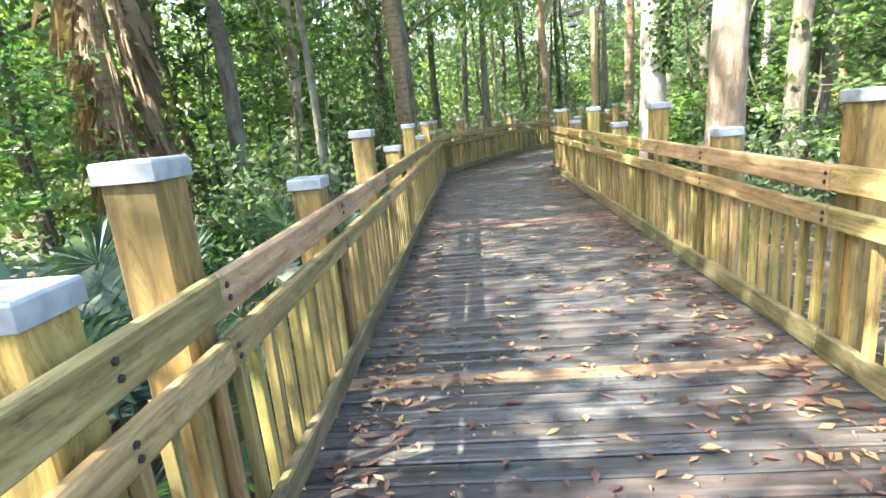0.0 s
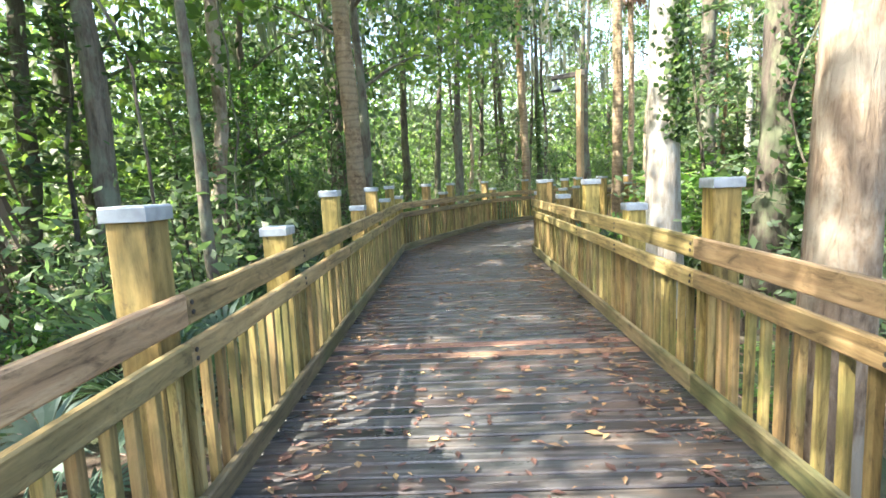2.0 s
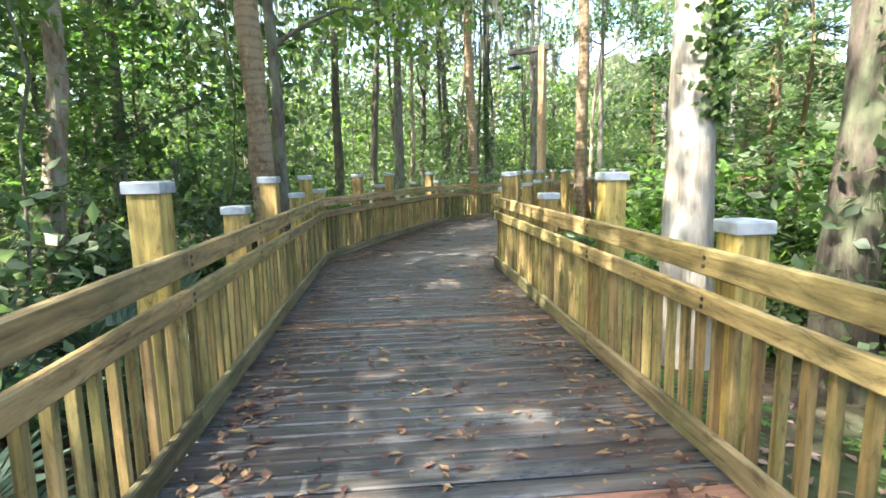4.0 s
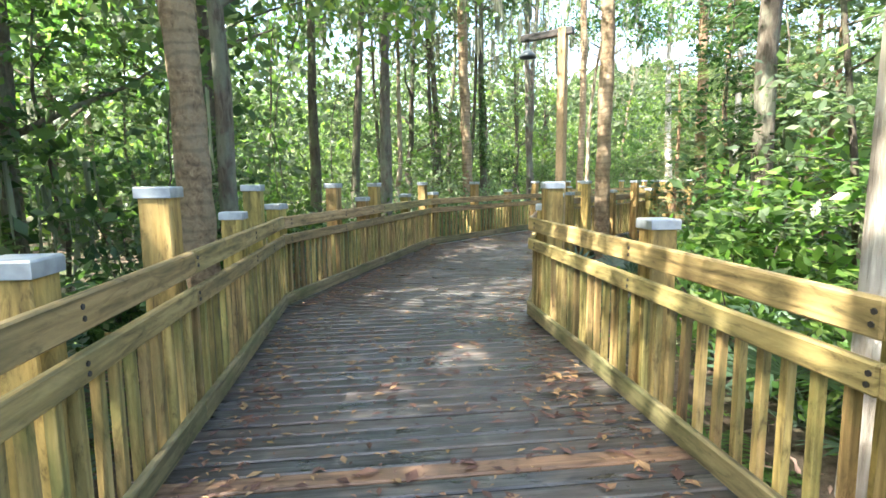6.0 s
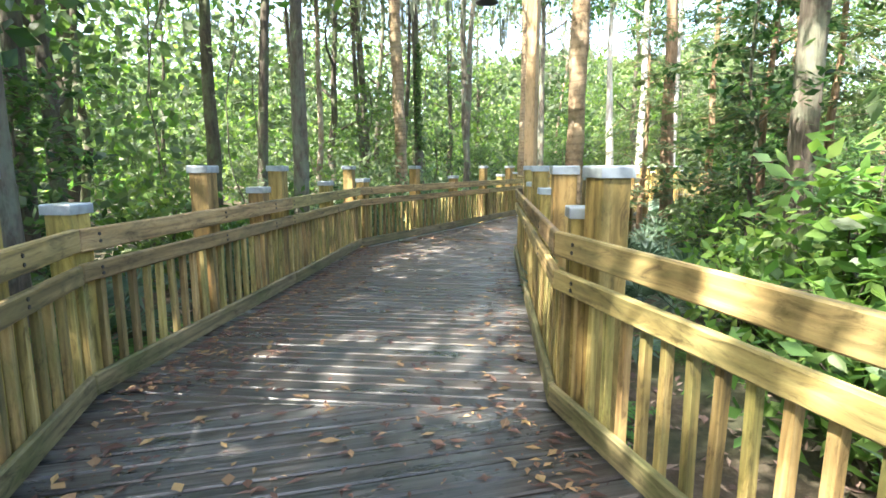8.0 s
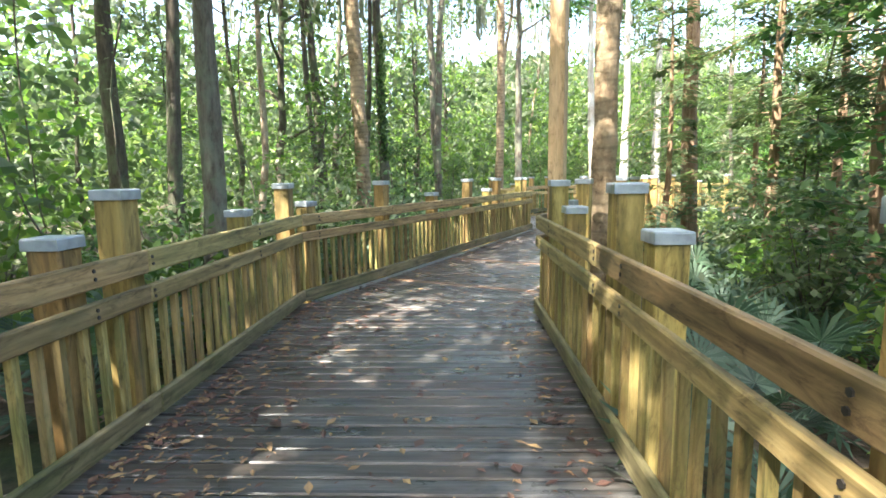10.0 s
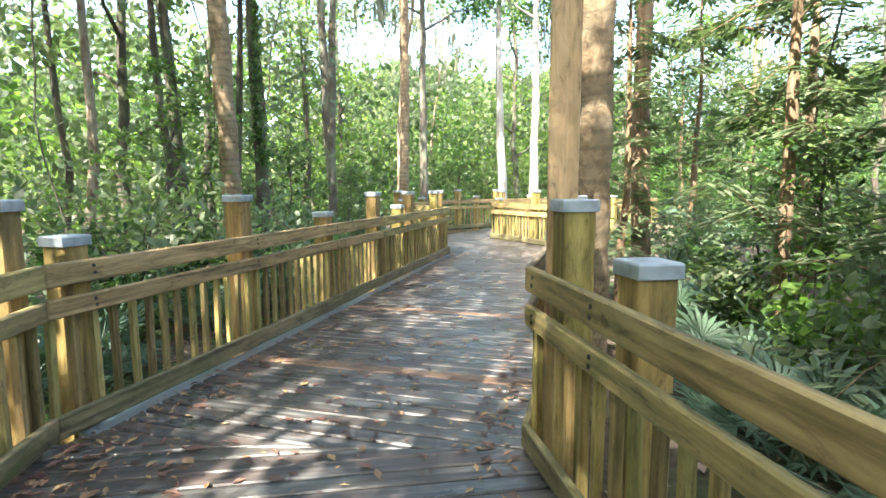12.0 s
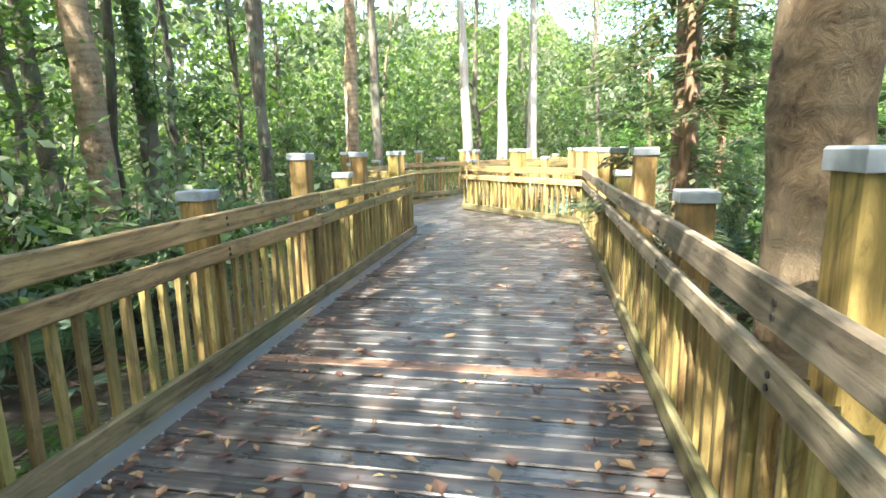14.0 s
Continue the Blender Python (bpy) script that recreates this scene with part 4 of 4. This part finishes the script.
def far_treeline():
    """The closed edge of the forest far off, with a ragged top."""
    m, nt, b = nodes_of("far_foliage", 0.9)
    vec, mp = coords(nt, (1, 1, 1.3))
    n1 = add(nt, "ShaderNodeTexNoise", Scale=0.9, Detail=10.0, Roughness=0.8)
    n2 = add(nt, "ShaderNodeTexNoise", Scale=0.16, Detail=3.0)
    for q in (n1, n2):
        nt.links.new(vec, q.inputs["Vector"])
    # shaded gaps and bright clumps are painted into the closed sheet's colour
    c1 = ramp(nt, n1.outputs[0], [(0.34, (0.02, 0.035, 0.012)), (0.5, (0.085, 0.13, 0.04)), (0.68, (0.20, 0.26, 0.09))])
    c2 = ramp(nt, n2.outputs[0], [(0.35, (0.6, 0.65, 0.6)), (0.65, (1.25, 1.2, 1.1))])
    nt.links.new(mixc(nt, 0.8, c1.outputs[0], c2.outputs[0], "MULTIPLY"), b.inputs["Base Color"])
    bp = nt.nodes.new("ShaderNodeBump")
    bp.inputs["Distance"].default_value = 0.8
    nt.links.new(n1.outputs[0], bp.inputs["Height"])
    nt.links.new(bp.outputs[0], b.inputs["Normal"])
    verts, faces, rows = [], [], 9
    cols = 520
    for j in range(rows):
        for i in range(cols):
            a = 2 * math.pi * i / cols
            p = Vector((math.cos(a) * 9, math.sin(a) * 9, 1.7))
            top = 10.5 + 6.5 * noise.noise(p * 0.45) + 2.5 * noise.noise(p * 1.9) + 1.6 * noise.noise(p * 7.0)
            z = GROUND_Z - 0.5 + (top + 1) * j / (rows - 1)
            r = 56 + 2.5 * noise.noise(Vector((math.cos(a) * 14, math.sin(a) * 14, z * 0.35)))
            verts.append((5 + math.cos(a) * r, 14 + math.sin(a) * r, z))
    for j in range(rows - 1):
        for i in range(cols):
            k = (i + 1) % cols
            faces.append((j * cols + i, j * cols + k, (j + 1) * cols + k, (j + 1) * cols + i))
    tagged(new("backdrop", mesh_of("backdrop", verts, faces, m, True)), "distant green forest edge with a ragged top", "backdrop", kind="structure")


far_treeline()


# ---- lamp post ----
def lamp_post(x, y, rz):
    root = tagged(new("lamp_post"), "square timber lamp post with a hanging dark bell lamp", "lamp post")
    root.matrix_basis = pose(x, y, 0, 0, 0, rz)
    child("shaft", box_mesh("shaft", 5.3, 0.165, 0.165, M_LAMPPOST, 0.01), root, Matrix.Translation((0, 0, 1.85)) @ UPRIGHT)
    child("arm", box_mesh("arm", 1.15, 0.12, 0.14, M_DECK, 0.008), root, pose(0.36, 0, 4.42))
    child("conduit", mesh_of("conduit", *tube([(-0.03, -0.105, -0.6), (-0.03, -0.105, 4.3)], [0.014, 0.014], 8), M_STEEL, True), root)
    prof = [(0.02, 0.30), (0.035, 0.22), (0.045, 0.16), (0.09, 0.13), (0.15, 0.07), (0.19, 0.0), (0.175, 0.0), (0.13, 0.06), (0.03, 0.12)]
    v, f = [], []
    for i, (r, z) in enumerate(prof):
        for j in range(20):
            a = 2 * math.pi * j / 20
            v.append((r * math.cos(a), r * math.sin(a), z))
    for i in range(len(prof) - 1):
        for j in range(20):
            k = (j + 1) % 20
            f.append((i * 20 + j, i * 20 + k, (i + 1) * 20 + k, (i + 1) * 20 + j))
    child("shade", mesh_of("shade", v, f, M_SHADE, True), root, pose(0.80, 0, 4.03))
    child("hanger", mesh_of("hanger", *tube([(0.80, 0, 4.30), (0.80, 0, 4.36)], [0.014, 0.014], 8), M_SHADE, True), root)
    return root


lamp_post(4.27, 18.62, 135)


# ---- fallen leaves ----
def leaf_litter():
    rng = np.random.default_rng(9)
    V = []
    n = 0
    while n < 12000:
        i = int(rng.choice(3, p=(0.58, 0.20, 0.22)))
        f, g = rng.uniform(0, 1), rng.uniform(0.02, 0.98)
        if i == 1 and rng.uniform() < 0.5:
            g = 0.03 + 0.3 * rng.uniform() ** 2
        elif rng.uniform() < 0.35:
            g = 0.03 + 0.12 * rng.uniform() if rng.uniform() < 0.5 else 0.85 + 0.12 * rng.uniform()
        lx = LEFT[i][0] + (LEFT[i + 1][0] - LEFT[i][0]) * f, LEFT[i][1] + (LEFT[i + 1][1] - LEFT[i][1]) * f
        rx = RIGHT[i][0] + (RIGHT[i + 1][0] - RIGHT[i][0]) * f, RIGHT[i][1] + (RIGHT[i + 1][1] - RIGHT[i][1]) * f
        c = np.array([lx[0] + (rx[0] - lx[0]) * g, lx[1] + (rx[1] - lx[1]) * g, 0.008])
        a = rng.uniform(0, 6.28)
        l = 0.011 + 0.040 * rng.uniform() ** 1.7
        w = l * rng.uniform(0.3, 0.55)
        if rng.uniform() < 0.14:
            l, w = l * 1.35, w * 1.7
        d, s = np.array([math.cos(a), math.sin(a), 0]), np.array([-math.sin(a), math.cos(a), 0])
        u = np.array([0, 0, rng.uniform(0.002, 0.014)])
        V += [c - d * l, c + s * w + u, c + d * l + u * 0.6, c - s * w + u * 0.8]
        n += 1
    ob = new("fallen_leaves", leaf_mesh("fallen_leaves", np.array(V), M_FALLEN))
    tagged(ob, "scattered brown and yellow fallen leaves on the deck", "fallen leaves", kind="stuff")
    V = []
    for _ in range(9000):
        while True:
            s = rng.uniform(-4, 30)
            x, y = rng.uniform(-6, 16), s
            d = off_walk(x, y)
            if 1.2 < d < 5.5:
                break
        c = np.array([x, y, ground_height(x, y) + rng.uniform(0.0, 0.04)])
        ax = rng.normal(size=3) * np.array([1, 1, 0.3])
        ax /= np.linalg.norm(ax)
        sd = np.cross(ax, [0, 0, 1])
        l, w = rng.uniform(0.03, 0.09), rng.uniform(0.012, 0.04)
        V += [c - ax * l, c + sd * w + np.array([0, 0, 0.01]), c + ax * l, c - sd * w + np.array([0, 0, 0.012])]
    ob = new("leaf_litter", leaf_mesh("leaf_litter", np.array(V), M_LITTER))
    tagged(ob, "brown dead leaf litter over the forest floor", "leaf litter", kind="stuff")


leaf_litter()
deck()
